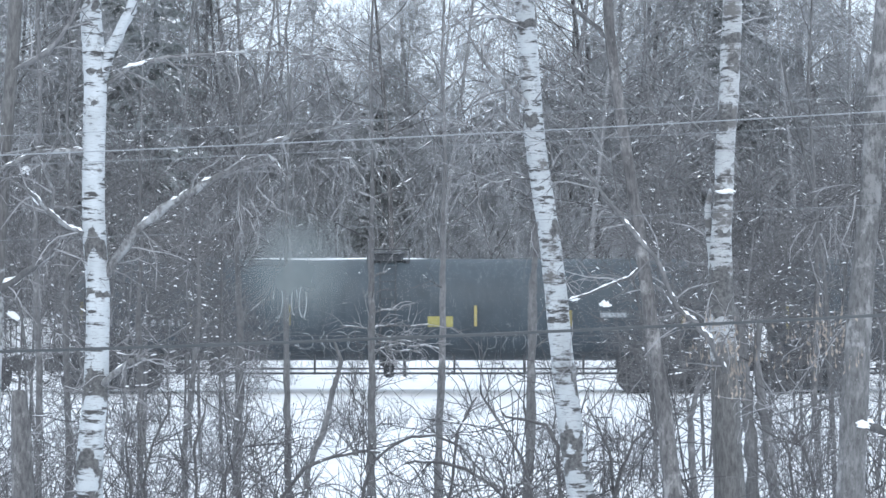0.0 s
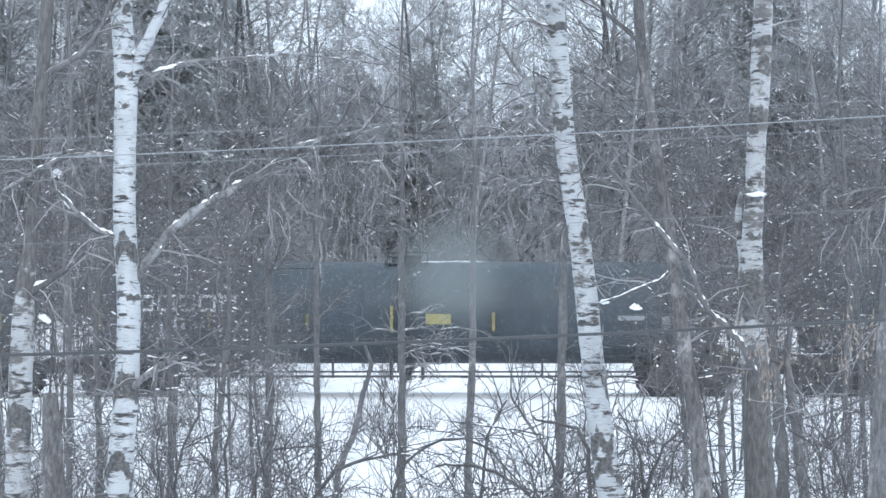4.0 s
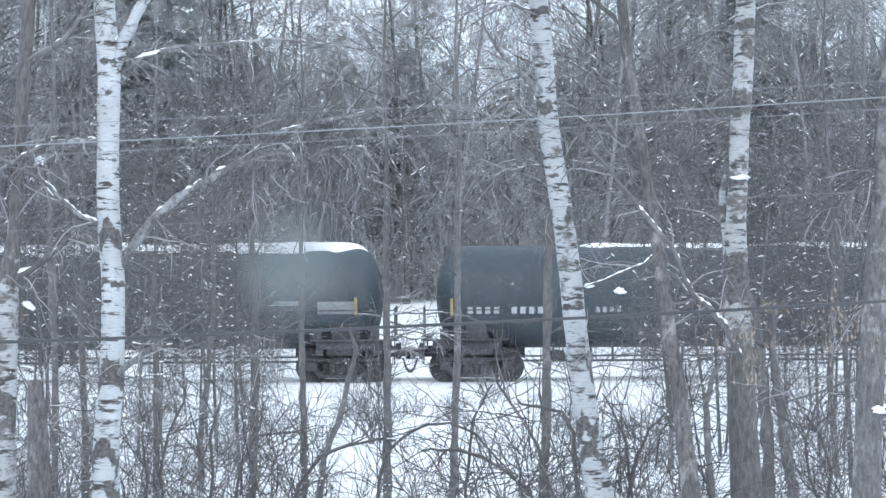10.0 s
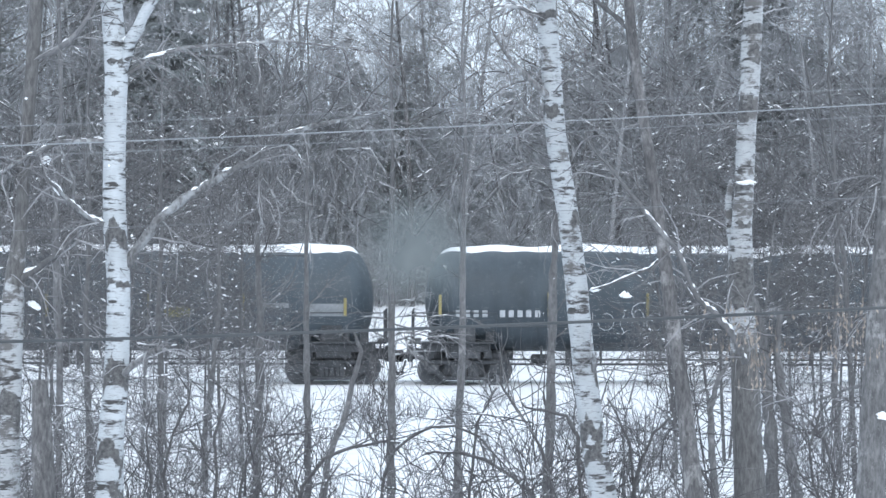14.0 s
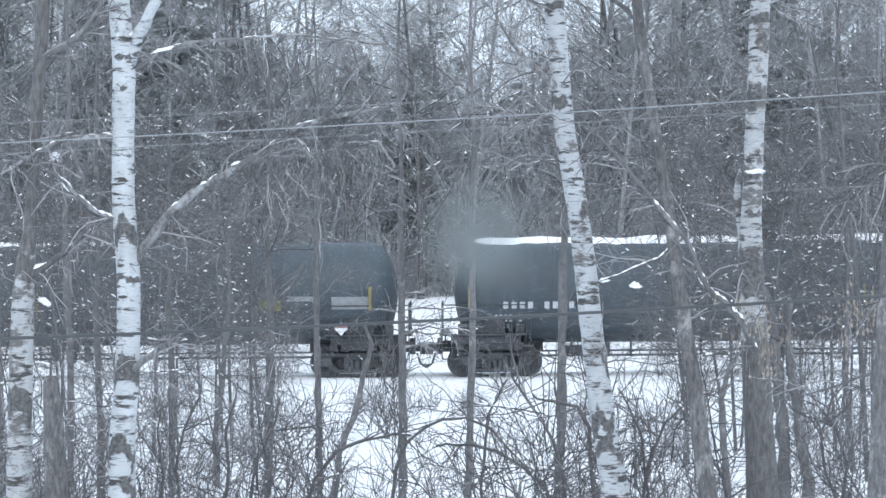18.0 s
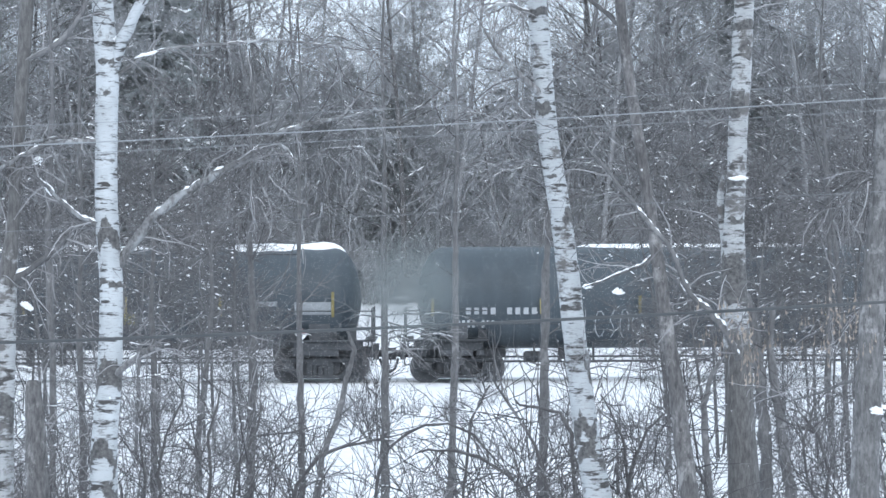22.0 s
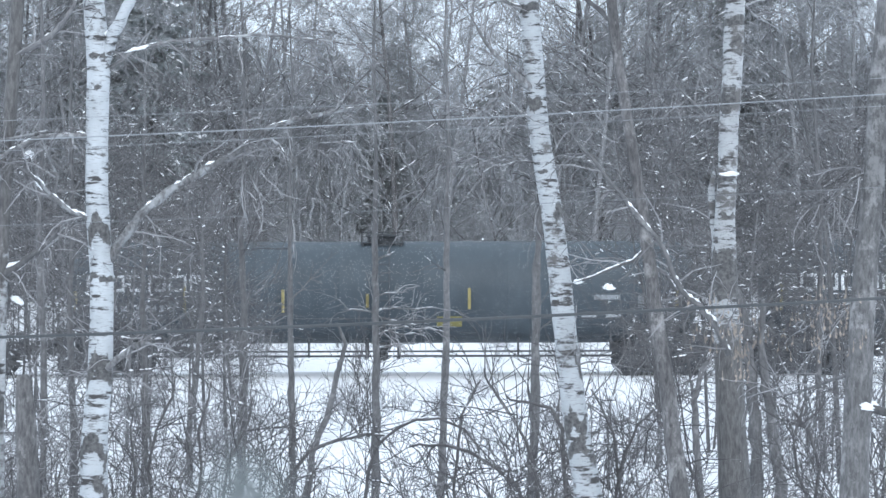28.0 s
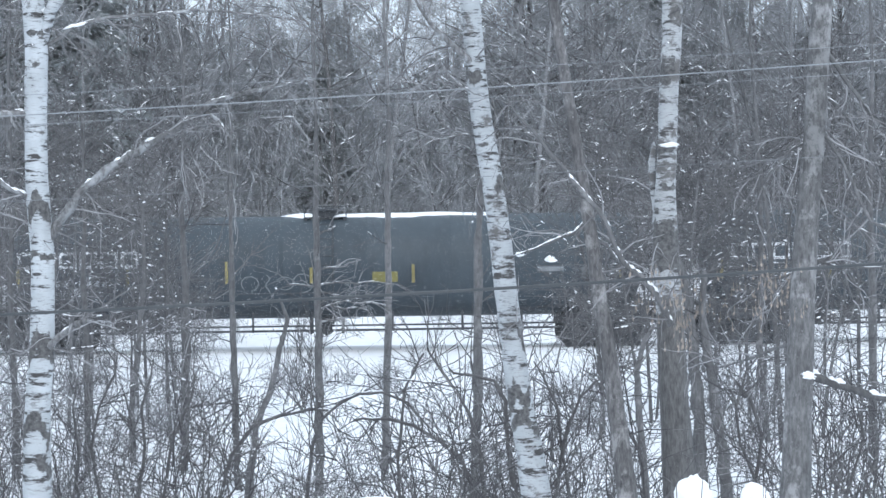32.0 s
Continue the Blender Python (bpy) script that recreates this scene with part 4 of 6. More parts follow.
for j in range(17):
    y = wood.uniform(23.5, 29)
    if j < 13 or j % 2:                               # sparser at the street's end
        places.append(((-0.22 + 0.46 * (j + wood.random()) / 17) * y, y, wood.uniform(0, 360), wood.randrange(7), wood.uniform(-6, 6), wood.uniform(0.55, 0.72)))
scatter(kinds, places)


wood = random.Random(31)
# fine thick brush beside the open snow
kinds = []
for i in range(4):
    c, s = brush_meshes(650 + i, wood.uniform(1.9, 2.7), 10)
    kinds.append(make_thing("bush", (("crown", c, SPRAY), ("snow", s, SNOW)), "dense fine-twigged shrub with crumbs of snow", "bush", "fine shrubs before the railway"))
ways = [(-0.205, -0.07)] * 6 + [(0.05, 0.15)] * 3 + [(0.15, 0.24)] * 2 + [(-0.06, 0.05)] * 3
scatter(kinds, [(wood.uniform(a, b) * y, y, wood.uniform(0, 360), wood.randrange(4), wood.uniform(-5, 5)) for a, b in ways for y in (wood.uniform(27, 50),)]
        + [(wood.uniform(-0.195, -0.08) * y, y, wood.uniform(0, 360), wood.randrange(4), wood.uniform(-4, 4), wood.uniform(1.3, 1.6)) for y in (31, 36, 42, 47)]
        + [(wood.uniform(0.06, 0.17) * y, y, wood.uniform(0, 360), wood.randrange(4), wood.uniform(-4, 4), wood.uniform(1.3, 1.5)) for y in (40,)])

wood = random.Random(33)
# upright shoots nearest the window
kinds = []
for i in range(4):
    c, s = shoot_meshes(680 + i, 2.25, 34)
    kinds.append(make_thing("bush", (("crown", c, TWIG_BUSH), ("snow", s, SNOW)), "thicket of thin upright bare shoots", "bush", "thickets of shoots before the railway"))
scatter(kinds, [(way * y, y, wood.uniform(0, 360), wood.randrange(4), wood.uniform(-4, 4), wood.uniform(0.8, 1.12) * (0.72 if -0.055 < way < 0.03 else 0.6 if 0.115 < way < 0.18 else 1))
                for way, y in [(-0.21 + 0.47 * (j + wood.random()) / 34, wood.uniform(24.5, 31)) for j in range(34)]])

wood = random.Random(24)
# low brush on the open snow, half buried
kinds = []
for i in range(4):
    c, s = bush_meshes(700 + i, wood.uniform(0.7, 1.1), 9, 1.6)
    kinds.append(make_thing("bush", (("crown", c, TWIG_HAZED), ("snow", s, SNOW)), "low spreading brush half buried in snow", "bush", "low brush on the open snow"))
scatter(kinds, [(-0.19 * y + 0.38 * y * (j + wood.random()) / 26, y, wood.uniform(0, 360), wood.randrange(4), 0) for j in range(26) for y in (wood.uniform(50, 69),)])

# tufts of dead stalks
kinds = []
for i in range(3):
    s = Shape()
    for _ in range(7):
        line = bent(wood, (wood.uniform(-0.2, 0.2), wood.uniform(-0.2, 0.2), -0.05), (wood.uniform(-0.15, 0.15), wood.uniform(-0.15, 0.15), 1), wood.uniform(0.25, 0.6), 3, 0.12)
        s.tube(line, [0.011, 0.010, 0.009, 0.004], 4)
    kinds.append(make_thing("weed", (("stalk", s, BARK_DARK),), "tuft of dead stalks in the snow", "weeds", "weeds on the open snow"))
scatter(kinds, [(-1.35, 66, 0, 0, 0), (-1.1, 66.4, 80, 1, 0)] + [(wood.uniform(-0.17, 0.17) * y, y, wood.uniform(0, 360), wood.randrange(3), 0) for y in [wood.uniform(48, 69) for _ in range(16)]])


# ---- the trees before the railway ----
def standing_tree(name, bark, depth, line, label, category, scars=(), rough=()):
    """A trunk along (x, z, radius). scars, rough: (from z, to z, from angle, to angle), angle 0 facing the window."""
    tree = thing(name, pose(line[0][0], depth, 0), label, category)
    tree["bark"] = bark.name
    s = Shape()
    rng = random.Random(len(label) + int(depth))
    zs = np.arange(line[0][1], line[-1][1], 0.05)
    xs, rs = (np.interp(zs, [q[1] for q in line], [q[k] for q in line]) for k in (0, 2))
    xs = np.convolve(np.pad(xs, 5, "edge"), np.ones(11) / 11, "valid")
    sides = 18
    for x, z, r in zip(xs, zs, rs):
        for k in range(sides):
            a = 2 * math.pi * k / sides
            rr = r * (1 + 0.05 * noise.noise((math.sin(a) * 1.5, math.cos(a) * 1.5, z * 2.2)) + 0.035 * noise.noise((math.sin(a) * 3, math.cos(a) * 3, z * 9)))
            s.v.append(Vector((x - line[0][0] + rr * math.sin(a), -rr * math.cos(a), z)))
    for i in range(len(zs) - 1):
        for k in range(sides):
            q, k2 = i * sides, (k + 1) % sides
            s.f.append((q + k, q + k2, q + sides + k2, q + sides + k))
    s.f.append(tuple((len(zs) - 1) * sides + k for k in range(sides)))
    ob = part("trunk", s, bark, tree, "", True)
    for key, areas in (("scar", scars), ("rough", rough)):
        at = ob.data.attributes.new(key, "FLOAT", "POINT")
        for i, z in enumerate(zs):
            for z0, z1, a0, a1 in areas:
                if not z0 - 0.3 < z < z1 + 0.3:
                    continue
                h = max(0.04, min(0.16, (z1 - z0) * 0.55))
                if z1 > z0:
                    for k in range(sides):
                        a = 2 * math.pi * k / sides
                        a = a - 2 * math.pi if a > math.pi else a
                        zz = z + (z1 - z0) * min(1.0, 0.2 / (z1 - z0)) * (0.45 * (a / 1.6) ** 2 + 0.8 * noise.noise((a * 1.4, z0 * 7, 0)))
                        wz = max(0.0, min(1, (zz - z0) / h + 0.5, (z1 - zz) / h + 0.5))
                        wa = max(0.0, min(1, (a - a0) / 0.8 + 0.5, (a1 - a) / 0.8 + 0.5))
                        v = at.data[i * sides + k]
                        v.value = max(v.value, wz * wa)
    return tree


def limb(tree, line, snowy=0.22, twiggy=1.6, snow_top=99.0):
    rng = random.Random(int(abs(line[0][0] * 977 + line[-1][1] * 613)))
    x0 = tree.location.x
    bark = bpy.data.materials[tree["bark"]]
    drift = rng.uniform(-0.5, 0.5)
    n = len(line) - 1
    pts, rad = [], []
    for i in range(n):
        (xa, za, ra), (xb, zb, rb) = line[i], line[i + 1]
        k = max(2, int(math.hypot(xb - xa, zb - za) / 0.07))
        for j in range(k):
            f = j / k
            r = max((ra + (rb - ra) * f) * (0.9 if line[-1][1] - line[0][1] > abs(line[-1][0] - line[0][0]) else 0.74), 0.004)
            wob = min(0.012, r * 0.35) if i or j else 0
            pts.append(Vector((xa + (xb - xa) * f - x0 + rng.uniform(-wob, wob), drift * (i + f) / n, za + (zb - za) * f + rng.uniform(-wob, wob))))
            rad.append(r * rng.uniform(0.85, 1.18))
    pts.append(Vector((line[-1][0] - x0, drift, line[-1][1])))
    rad.append(0.003)
    s, tw, sn = Shape(), Shape(), Shape()
    s.tube(pts, rad, 9)
    for p, q, r in zip(pts, pts[1:], rad):
        if abs(q.z - p.z) < (0.95 if snowy > 0.8 else 0.75) * (q - p).length and rng.random() < snowy and p.z < snow_top:
            up = Vector((0, 0, r * 0.8))
            w = r * (rng.uniform(0.8, 1.1) if snowy > 0.8 else rng.uniform(0.4, 0.7))
            sn.tube([p + up, p.lerp(q, 0.5) + up * 1.15, q.lerp(p, -0.2) + up], [w * 0.5, w, w * 0.4], 5)
        if rng.random() < (q - p).length * 5 * twiggy:
            at = p.lerp(q, rng.random())
            d = aside(rng, (q - p).normalized(), rng.uniform(0.5, 1.3))
            d.y *= 0.5
            sec = bent(rng, at, d, rng.uniform(0.15, 0.75), 5, 0.28, -0.11)
            w = min(0.009, max(r * 0.6, 0.005))
            tw.tube(sec, [w, w * 0.85, w * 0.75, w * 0.6, w * 0.5, 0.002], 4, False)
            for _ in range(3):
                j = rng.randrange(1, 5)
                t2 = bent(rng, sec[j], aside(rng, (sec[j + 1] - sec[j]).normalized(), 0.8), rng.uniform(0.1, 0.4), 3, 0.35, -0.1)
                tw.tube(t2, [0.005, 0.0045, 0.004, 0.002], 3, False)
    if bark.name in ("grey_bark", "pale_grey_bark") or (bark.name == "old_birch_bark" and x0 < 0):
        skin = SAPLING
    else:
        skin = bark if rad[0] > 0.05 and line[-1][1] - line[0][1] > abs(line[-1][0] - line[0][0]) else TWIG_LIGHT
    b = part("limb", s, skin, tree, "", True)
    if tw.v:
        stuff_part("spray", tw, SPRAY, b, "fine bare twigs")
    if sn.v:
        stuff_part("snow", sn, SNOW, b, "snow lying on the limb", True)


def thin_tree(depth, line):
    tree = thing("sapling", pose(line[0][0], depth, 0), "slender bare grey sapling standing in the snow", "tree", "saplings before the railway")
    rng = random.Random(int(depth * 100 + line[0][0] * 37))
    s, tw, sn = Shape(), Shape(), Shape()
    pts = [Vector((x - line[0][0], rng.uniform(-0.05, 0.05), z)) for x, z, r in line]
    pts[0].z = min(pts[0].z, -0.1)
    fine, rad = [], []
    for i in range(len(pts) - 1):
        for k in range(6):
            f = k / 6
            r = line[i][2] + (line[i + 1][2] - line[i][2]) * f
            r *= 1 - 0.35 * min(1, max(0, (line[i][1] - 3.0) / 2.5))
            fine.append(pts[i].lerp(pts[i + 1], f) + Vector((rng.uniform(-0.25, 0.25) * r, 0, 0)))
            rad.append(r * rng.uniform(0.86, 1.14))
    s.tube(fine + [pts[-1]], rad + [0.003], 9)
    for p, q, (x, z, r) in zip(pts, pts[1:], line):
        for _ in range(int((q - p).length * 1.7)):
            at = p.lerp(q, rng.random())
            az = rng.uniform(0, 6.283)
            sec = bent(rng, at, (math.cos(az), math.sin(az), rng.uniform(0.1, 0.9)), rng.uniform(0.4, 1.3) * (1.5 if at.z > 4 else 1), 5, 0.2, 0.02)
            w = min(0.012, r * 0.35)
            tw.tube(sec, [w, w * 0.9, w * 0.75, w * 0.6, w * 0.45, 0.003], 3, False)
            clumped_snow(sn, rng, sec, rng.uniform(0.006, 0.013), 0.32 if at.z > 4 else 0.08)
            for _ in range(4):
                j = rng.randrange(1, 5)
                t2 = bent(rng, sec[j], aside(rng, (sec[j + 1] - sec[j]).normalized(), 0.8), rng.uniform(0.2, 0.5), 3, 0.3)
                tw.tube(t2, [0.006, 0.005, 0.004, 0.002], 3, False)
    part("trunk", s, SAPLING, tree, "", True)
    stuff_part("spray", tw, TWIG_BUSH, tree, "fine bare twigs")
    if sn.v:
        stuff_part("snow", sn, SNOW, tree, "snow lying on the twigs")
    tree["bark"] = SAPLING.name
    return tree


tree = standing_tree("birch_tree", BIRCH, 24, [(-3.38, 0.09, 0.162), (-3.38, 1.52, 0.146), (-3.38, 2.16, 0.135), (-3.37, 2.60, 0.127), (-3.31, 3.20, 0.119), (-3.30, 3.68, 0.113), (-3.29, 4.22, 0.111), (-3.33, 4.65, 0.113), (-3.34, 5.14, 0.108), (-3.33, 5.68, 0.108), (-3.31, 6.16, 0.113), (-3.35, 6.60, 0.103), (-3.37, 6.92, 0.100), (-3.41, 7.57, 0.092), (-3.42, 8.65, 0.070), (-3.37, 9.73, 0.038), (-3.34, 10.37, 0.013)],
                     "white birch with black scars and snow in its fork", "birch tree",
                     scars=((6.84, 6.94, -1.7, 1.7), (6.20, 6.28, -0.9, 1.7), (4.51, 4.74, -1.2, 1.5), (4.09, 4.16, -1.7, 1.7), (3.14, 3.40, -1.7, 1.7), (2.40, 2.60, -1.7, 1.7), (2.06, 2.24, 0, 1.7), (5.89, 5.97, -0.4, 0.5), (5.26, 5.30, -0.3, 0.4),))
limb(tree, [(-3.27, 6.16, 0.070), (-3.17, 6.42, 0.067), (-3.03, 6.68, 0.062), (-2.90, 6.95, 0.059), (-2.75, 7.41, 0.051), (-2.61, 8.11, 0.038), (-2.56, 8.97, 0.016)])
limb(tree, [(-3.23, 4.29, 0.070), (-3.12, 4.43, 0.065), (-2.94, 4.70, 0.059), (-2.67, 4.92, 0.054), (-2.37, 5.10, 0.051), (-2.07, 5.27, 0.046), (-1.76, 5.46, 0.040), (-1.69, 5.54, 0.035), (-1.43, 5.62, 0.030), (-1.16, 5.67, 0.024), (-0.89, 5.72, 0.016), (-0.64, 5.78, 0.008)])
limb(tree, [(-3.31, 3.20, 0.059), (-3.18, 3.31, 0.043), (-2.96, 3.47, 0.038), (-2.79, 3.51, 0.032)])
limb(tree, [(-3.37, 5.45, 0.054), (-3.58, 5.48, 0.038), (-3.85, 5.45, 0.032), (-4.12, 5.32, 0.027), (-4.45, 5.11, 0.019)])
limb(tree, [(-3.58, 5.48, 0.024), (-3.80, 5.51, 0.022), (-4.07, 5.46, 0.016), (-4.39, 5.40, 0.011)])
limb(tree, [(-3.30, 6.06, 0.024), (-3.15, 6.16, 0.022), (-2.94, 6.32, 0.024), (-2.61, 6.38, 0.022), (-2.18, 6.41, 0.019), (-1.75, 6.45, 0.016), (-1.21, 6.39, 0.011), (-0.78, 6.33, 0.005)])
limb(tree, [(-3.37, 4.65, 0.032), (-3.56, 4.75, 0.030), (-3.74, 4.89, 0.027), (-3.84, 5.03, 0.024), (-3.92, 5.11, 0.013)], 0.95)
limb(tree, [(-3.74, 4.89, 0.024), (-3.70, 5.09, 0.016), (-3.78, 5.30, 0.013), (-3.84, 5.41, 0.008)])
limb(tree, [(-1.74, 5.48, 0.024), (-1.59, 5.38, 0.019), (-1.53, 5.30, 0.011)])
limb(tree, [(-3.58, 4.76, 0.016), (-3.72, 4.49, 0.016), (-3.91, 4.33, 0.016), (-4.12, 4.22, 0.016), (-4.39, 4.06, 0.013)])
limb(tree, [(-1.43, 5.27, 0.014), (-1.43, 4.90, 0.011), (-1.49, 4.65, 0.009), (-1.66, 4.15, 0.005)], 0.1, 0.8)
limb(tree, [(-1.94, 5.29, 0.012), (-1.97, 4.96, 0.009), (-1.99, 4.85, 0.008), (-1.90, 4.59, 0.004)], 0.1, 0.8)
limb(tree, [(-1.95, 5.27, 0.011), (-1.81, 4.96, 0.009), (-1.63, 4.75, 0.004)], 0.1, 0.8)
limb(tree, [(-1.45, 5.29, 0.010), (-1.19, 5.40, 0.008), (-0.88, 5.40, 0.007), (-0.70, 5.14, 0.004)], 0.08, 0.8)
limb(tree, [(-0.95, 5.71, 0.010), (-1.06, 5.81, 0.009), (-1.09, 6.17, 0.004)])


def hanging_twigs(tree, line, count, longest, seed):
    """Long fine twigs that hang in bends from along a limb."""
    rng = random.Random(seed)
    s = Shape()
    for _ in range(count):
        i = rng.randrange(len(line) - 1)
        (xa, za), (xb, zb) = line[i], line[i + 1]
        f = rng.random()
        at = Vector((xa + (xb - xa) * f - tree.location.x, rng.uniform(-0.3, 0.3), za + (zb - za) * f))
        n = rng.randint(6, 10)
        main = bent(rng, at, (rng.uniform(-1, 1), rng.uniform(-0.5, 0.5), rng.uniform(-0.9, 0.5)), longest * rng.uniform(0.3, 1), n, 0.3, -0.17)
        s.tube(main, [0.0046 - 0.003 * k / n for k in range(n + 1)], 4, False)
        for _ in range(rng.randint(2, 5)):
            j = rng.randrange(1, n)
            s.tube(bent(rng, main[j], aside(rng, (main[j] - main[j - 1]).normalized(), rng.uniform(0.5, 1.1)), rng.uniform(0.12, 0.5), 4, 0.3, -0.1), [0.0034, 0.003, 0.0027, 0.0023, 0.0015], 3, False)
    stuff_part("spray", s, SPRAY, tree, "long fine hanging twigs")


hanging_twigs(tree, [(-2.67, 4.92), (-2.07, 5.27), (-1.72, 5.50), (-1.16, 5.67), (-0.64, 5.78)], 15, 1.25, 61)
hanging_twigs(tree, [(-1.74, 5.48), (-1.45, 5.29), (-0.88, 5.40)], 8, 1.0, 62)
hanging_twigs(tree, [(-2.61, 6.38), (-1.75, 6.45), (-0.78, 6.33)], 11, 0.7, 63)
hanging_twigs(tree, [(-3.58, 5.48), (-4.12, 5.32), (-4.45, 5.11)], 10, 0.7, 64)
hanging_twigs(tree, [(-3.30, 3.3), (-2.79, 3.51)], 7, 0.6, 65)
tree = standing_tree("birch_tree", BIRCH_LEAN, 24, [(1.49, -0.04, 0.162), (1.41, 1.52, 0.151), (1.33, 2.16, 0.135), (1.25, 2.60, 0.124), (1.20, 2.98, 0.119), (1.17, 3.25, 0.113), (1.12, 3.68, 0.111), (1.08, 4.11, 0.108), (1.03, 4.60, 0.105), (0.95, 5.09, 0.103), (0.89, 5.46, 0.100), (0.85, 5.95, 0.100), (0.82, 6.43, 0.097), (0.78, 6.87, 0.092), (0.73, 7.57, 0.081), (0.65, 8.65, 0.059), (0.71, 9.73, 0.027), (0.73, 10.27, 0.011)],
                     "leaning white birch with black scars", "birch tree",
                     scars=((6.63, 6.73, -1.7, 1.7), (5.70, 5.86, -1.7, 0.6), (4.63, 4.80, 0, 1.7), (4.55, 4.60, -1.2, 0.9), (3.14, 3.47, 0.7, 1.7), (2.60, 2.83, -1.7, 1.2), (2.38, 2.52, -1.4, 1.7), (5.09, 5.14, -1, 0.5),))
limb(tree, [(0.78, 6.65, 0.038), (0.65, 6.69, 0.030), (0.55, 6.74, 0.024), (0.41, 6.75, 0.019), (0.28, 6.66, 0.011)])
limb(tree, [(0.55, 6.74, 0.022), (0.46, 6.79, 0.013), (0.38, 6.82, 0.008)])
limb(tree, [(0.87, 5.84, 0.043), (0.73, 5.98, 0.032), (0.52, 6.16, 0.024), (0.36, 6.35, 0.016), (0.25, 6.54, 0.008)])
limb(tree, [(0.94, 5.14, 0.022), (1.05, 5.36, 0.016), (1.01, 5.57, 0.011)])
limb(tree, [(1.19, 3.14, 0.038), (1.26, 3.36, 0.030), (1.23, 3.47, 0.019)])
limb(tree, [(0.80, 6.16, 0.011), (0.70, 6.05, 0.010), (0.58, 6.02, 0.008), (0.40, 5.97, 0.005)], 0.4, 1.5)
limb(tree, [(0.86, 5.62, 0.012), (0.74, 5.66, 0.011), (0.60, 5.77, 0.010), (0.51, 5.90, 0.008), (0.40, 6.03, 0.005)], 0.55, 1.8)
limb(tree, [(0.90, 5.20, 0.012), (0.72, 5.22, 0.011), (0.56, 5.30, 0.010), (0.46, 5.42, 0.009), (0.40, 5.58, 0.008), (0.25, 5.78, 0.005)], 0.6, 2.0)
limb(tree, [(0.42, 5.54, 0.009), (0.36, 5.66, 0.008), (0.26, 5.71, 0.007), (0.09, 5.74, 0.004)], 0.6, 1.6)
limb(tree, [(0.58, 5.28, 0.010), (0.44, 5.25, 0.009), (0.30, 5.27, 0.007), (0.11, 5.25, 0.004)], 0.6, 1.8)
limb(tree, [(0.72, 5.22, 0.010), (0.60, 5.19, 0.009), (0.46, 5.17, 0.007), (0.28, 5.08, 0.004)], 0.5, 1.8)
limb(tree, [(0.97, 4.90, 0.011), (0.82, 4.93, 0.010), (0.69, 5.01, 0.008), (0.54, 5.06, 0.005)], 0.55, 1.6)
tree = standing_tree("birch_tree", BIRCH_GREY, 26, [(3.02, -0.07, 0.205), (3.00, 1.27, 0.181), (2.97, 1.96, 0.164), (2.94, 2.56, 0.152), (2.92, 3.14, 0.146), (2.90, 3.61, 0.140), (2.87, 3.96, 0.134), (2.87, 4.37, 0.129), (2.88, 4.72, 0.105), (2.91, 5.13, 0.099), (2.92, 5.60, 0.099), (2.96, 6.07, 0.105), (2.98, 6.59, 0.105), (3.00, 7.06, 0.099), (3.02, 8.00, 0.088), (2.99, 9.17, 0.058), (3.03, 10.39, 0.020)],
                     "greyish birch with peeling dark patches", "birch tree",
                     scars=((6.67, 6.78, -1.7, 1.4), (6.46, 6.56, -0.6, 1.7), (6.37, 6.43, -0.4, 1.3), (5.06, 5.13, -1.7, 1.7), (3.84, 4.37, -1.7, 1.7), (5.77, 6.07, -1.7, 0.4), (4.64, 4.72, -0.8, 1.2),),
                     rough=((-0.07, 3.43, -1.8, 1.8),))
limb(tree, [(2.81, 4.37, 0.053), (2.78, 4.60, 0.047), (2.77, 4.90, 0.041), (2.80, 5.19, 0.023)])
limb(tree, [(3.02, 6.94, 0.020), (3.19, 6.80, 0.018), (3.46, 6.66, 0.012)])
limb(tree, [(2.93, 5.66, 0.026), (2.72, 5.74, 0.020), (2.52, 5.95, 0.015), (2.32, 6.18, 0.009)])
tree = standing_tree("bare_tree", BARK, 23, [(2.26, 0.15, 0.114), (2.18, 1.65, 0.098), (2.12, 2.26, 0.088), (2.06, 2.73, 0.080), (2.01, 3.20, 0.072), (1.94, 3.61, 0.070), (1.89, 3.98, 0.065), (1.85, 4.34, 0.062), (1.79, 4.75, 0.057), (1.73, 5.11, 0.054), (1.67, 5.53, 0.052), (1.61, 5.89, 0.052), (1.56, 6.25, 0.052), (1.52, 6.56, 0.049), (1.51, 6.82, 0.047), (1.52, 7.60, 0.039), (1.48, 8.48, 0.026), (1.51, 9.30, 0.010)],
                     "slender bare grey tree with a snowy crossing branch", "tree")
grey_tree = tree
limb(tree, [(1.53, 6.46, 0.031), (1.43, 6.57, 0.026), (1.27, 6.71, 0.021), (1.12, 6.87, 0.016), (0.96, 7.08, 0.010)])
limb(tree, [(2.59, 3.41, 0.036), (2.47, 3.68, 0.031), (2.31, 3.86, 0.028), (2.15, 4.00, 0.028), (2.08, 4.13, 0.026), (2.03, 4.29, 0.026), (1.94, 4.47, 0.023), (1.80, 4.62, 0.023), (1.66, 4.80, 0.021), (1.49, 5.01, 0.018), (1.32, 5.22, 0.016), (1.18, 5.37, 0.010), (1.12, 5.48, 0.008)], 0.85, 1.6, 4.85)
limb(tree, [(1.84, 4.39, 0.023), (1.71, 4.28, 0.021), (1.53, 4.21, 0.018), (1.35, 4.14, 0.013), (1.17, 4.08, 0.008)], 0.85)
limb(tree, [(1.88, 4.23, 0.021), (2.02, 4.16, 0.021), (2.10, 4.03, 0.023), (2.16, 3.99, 0.023)], 0.85)
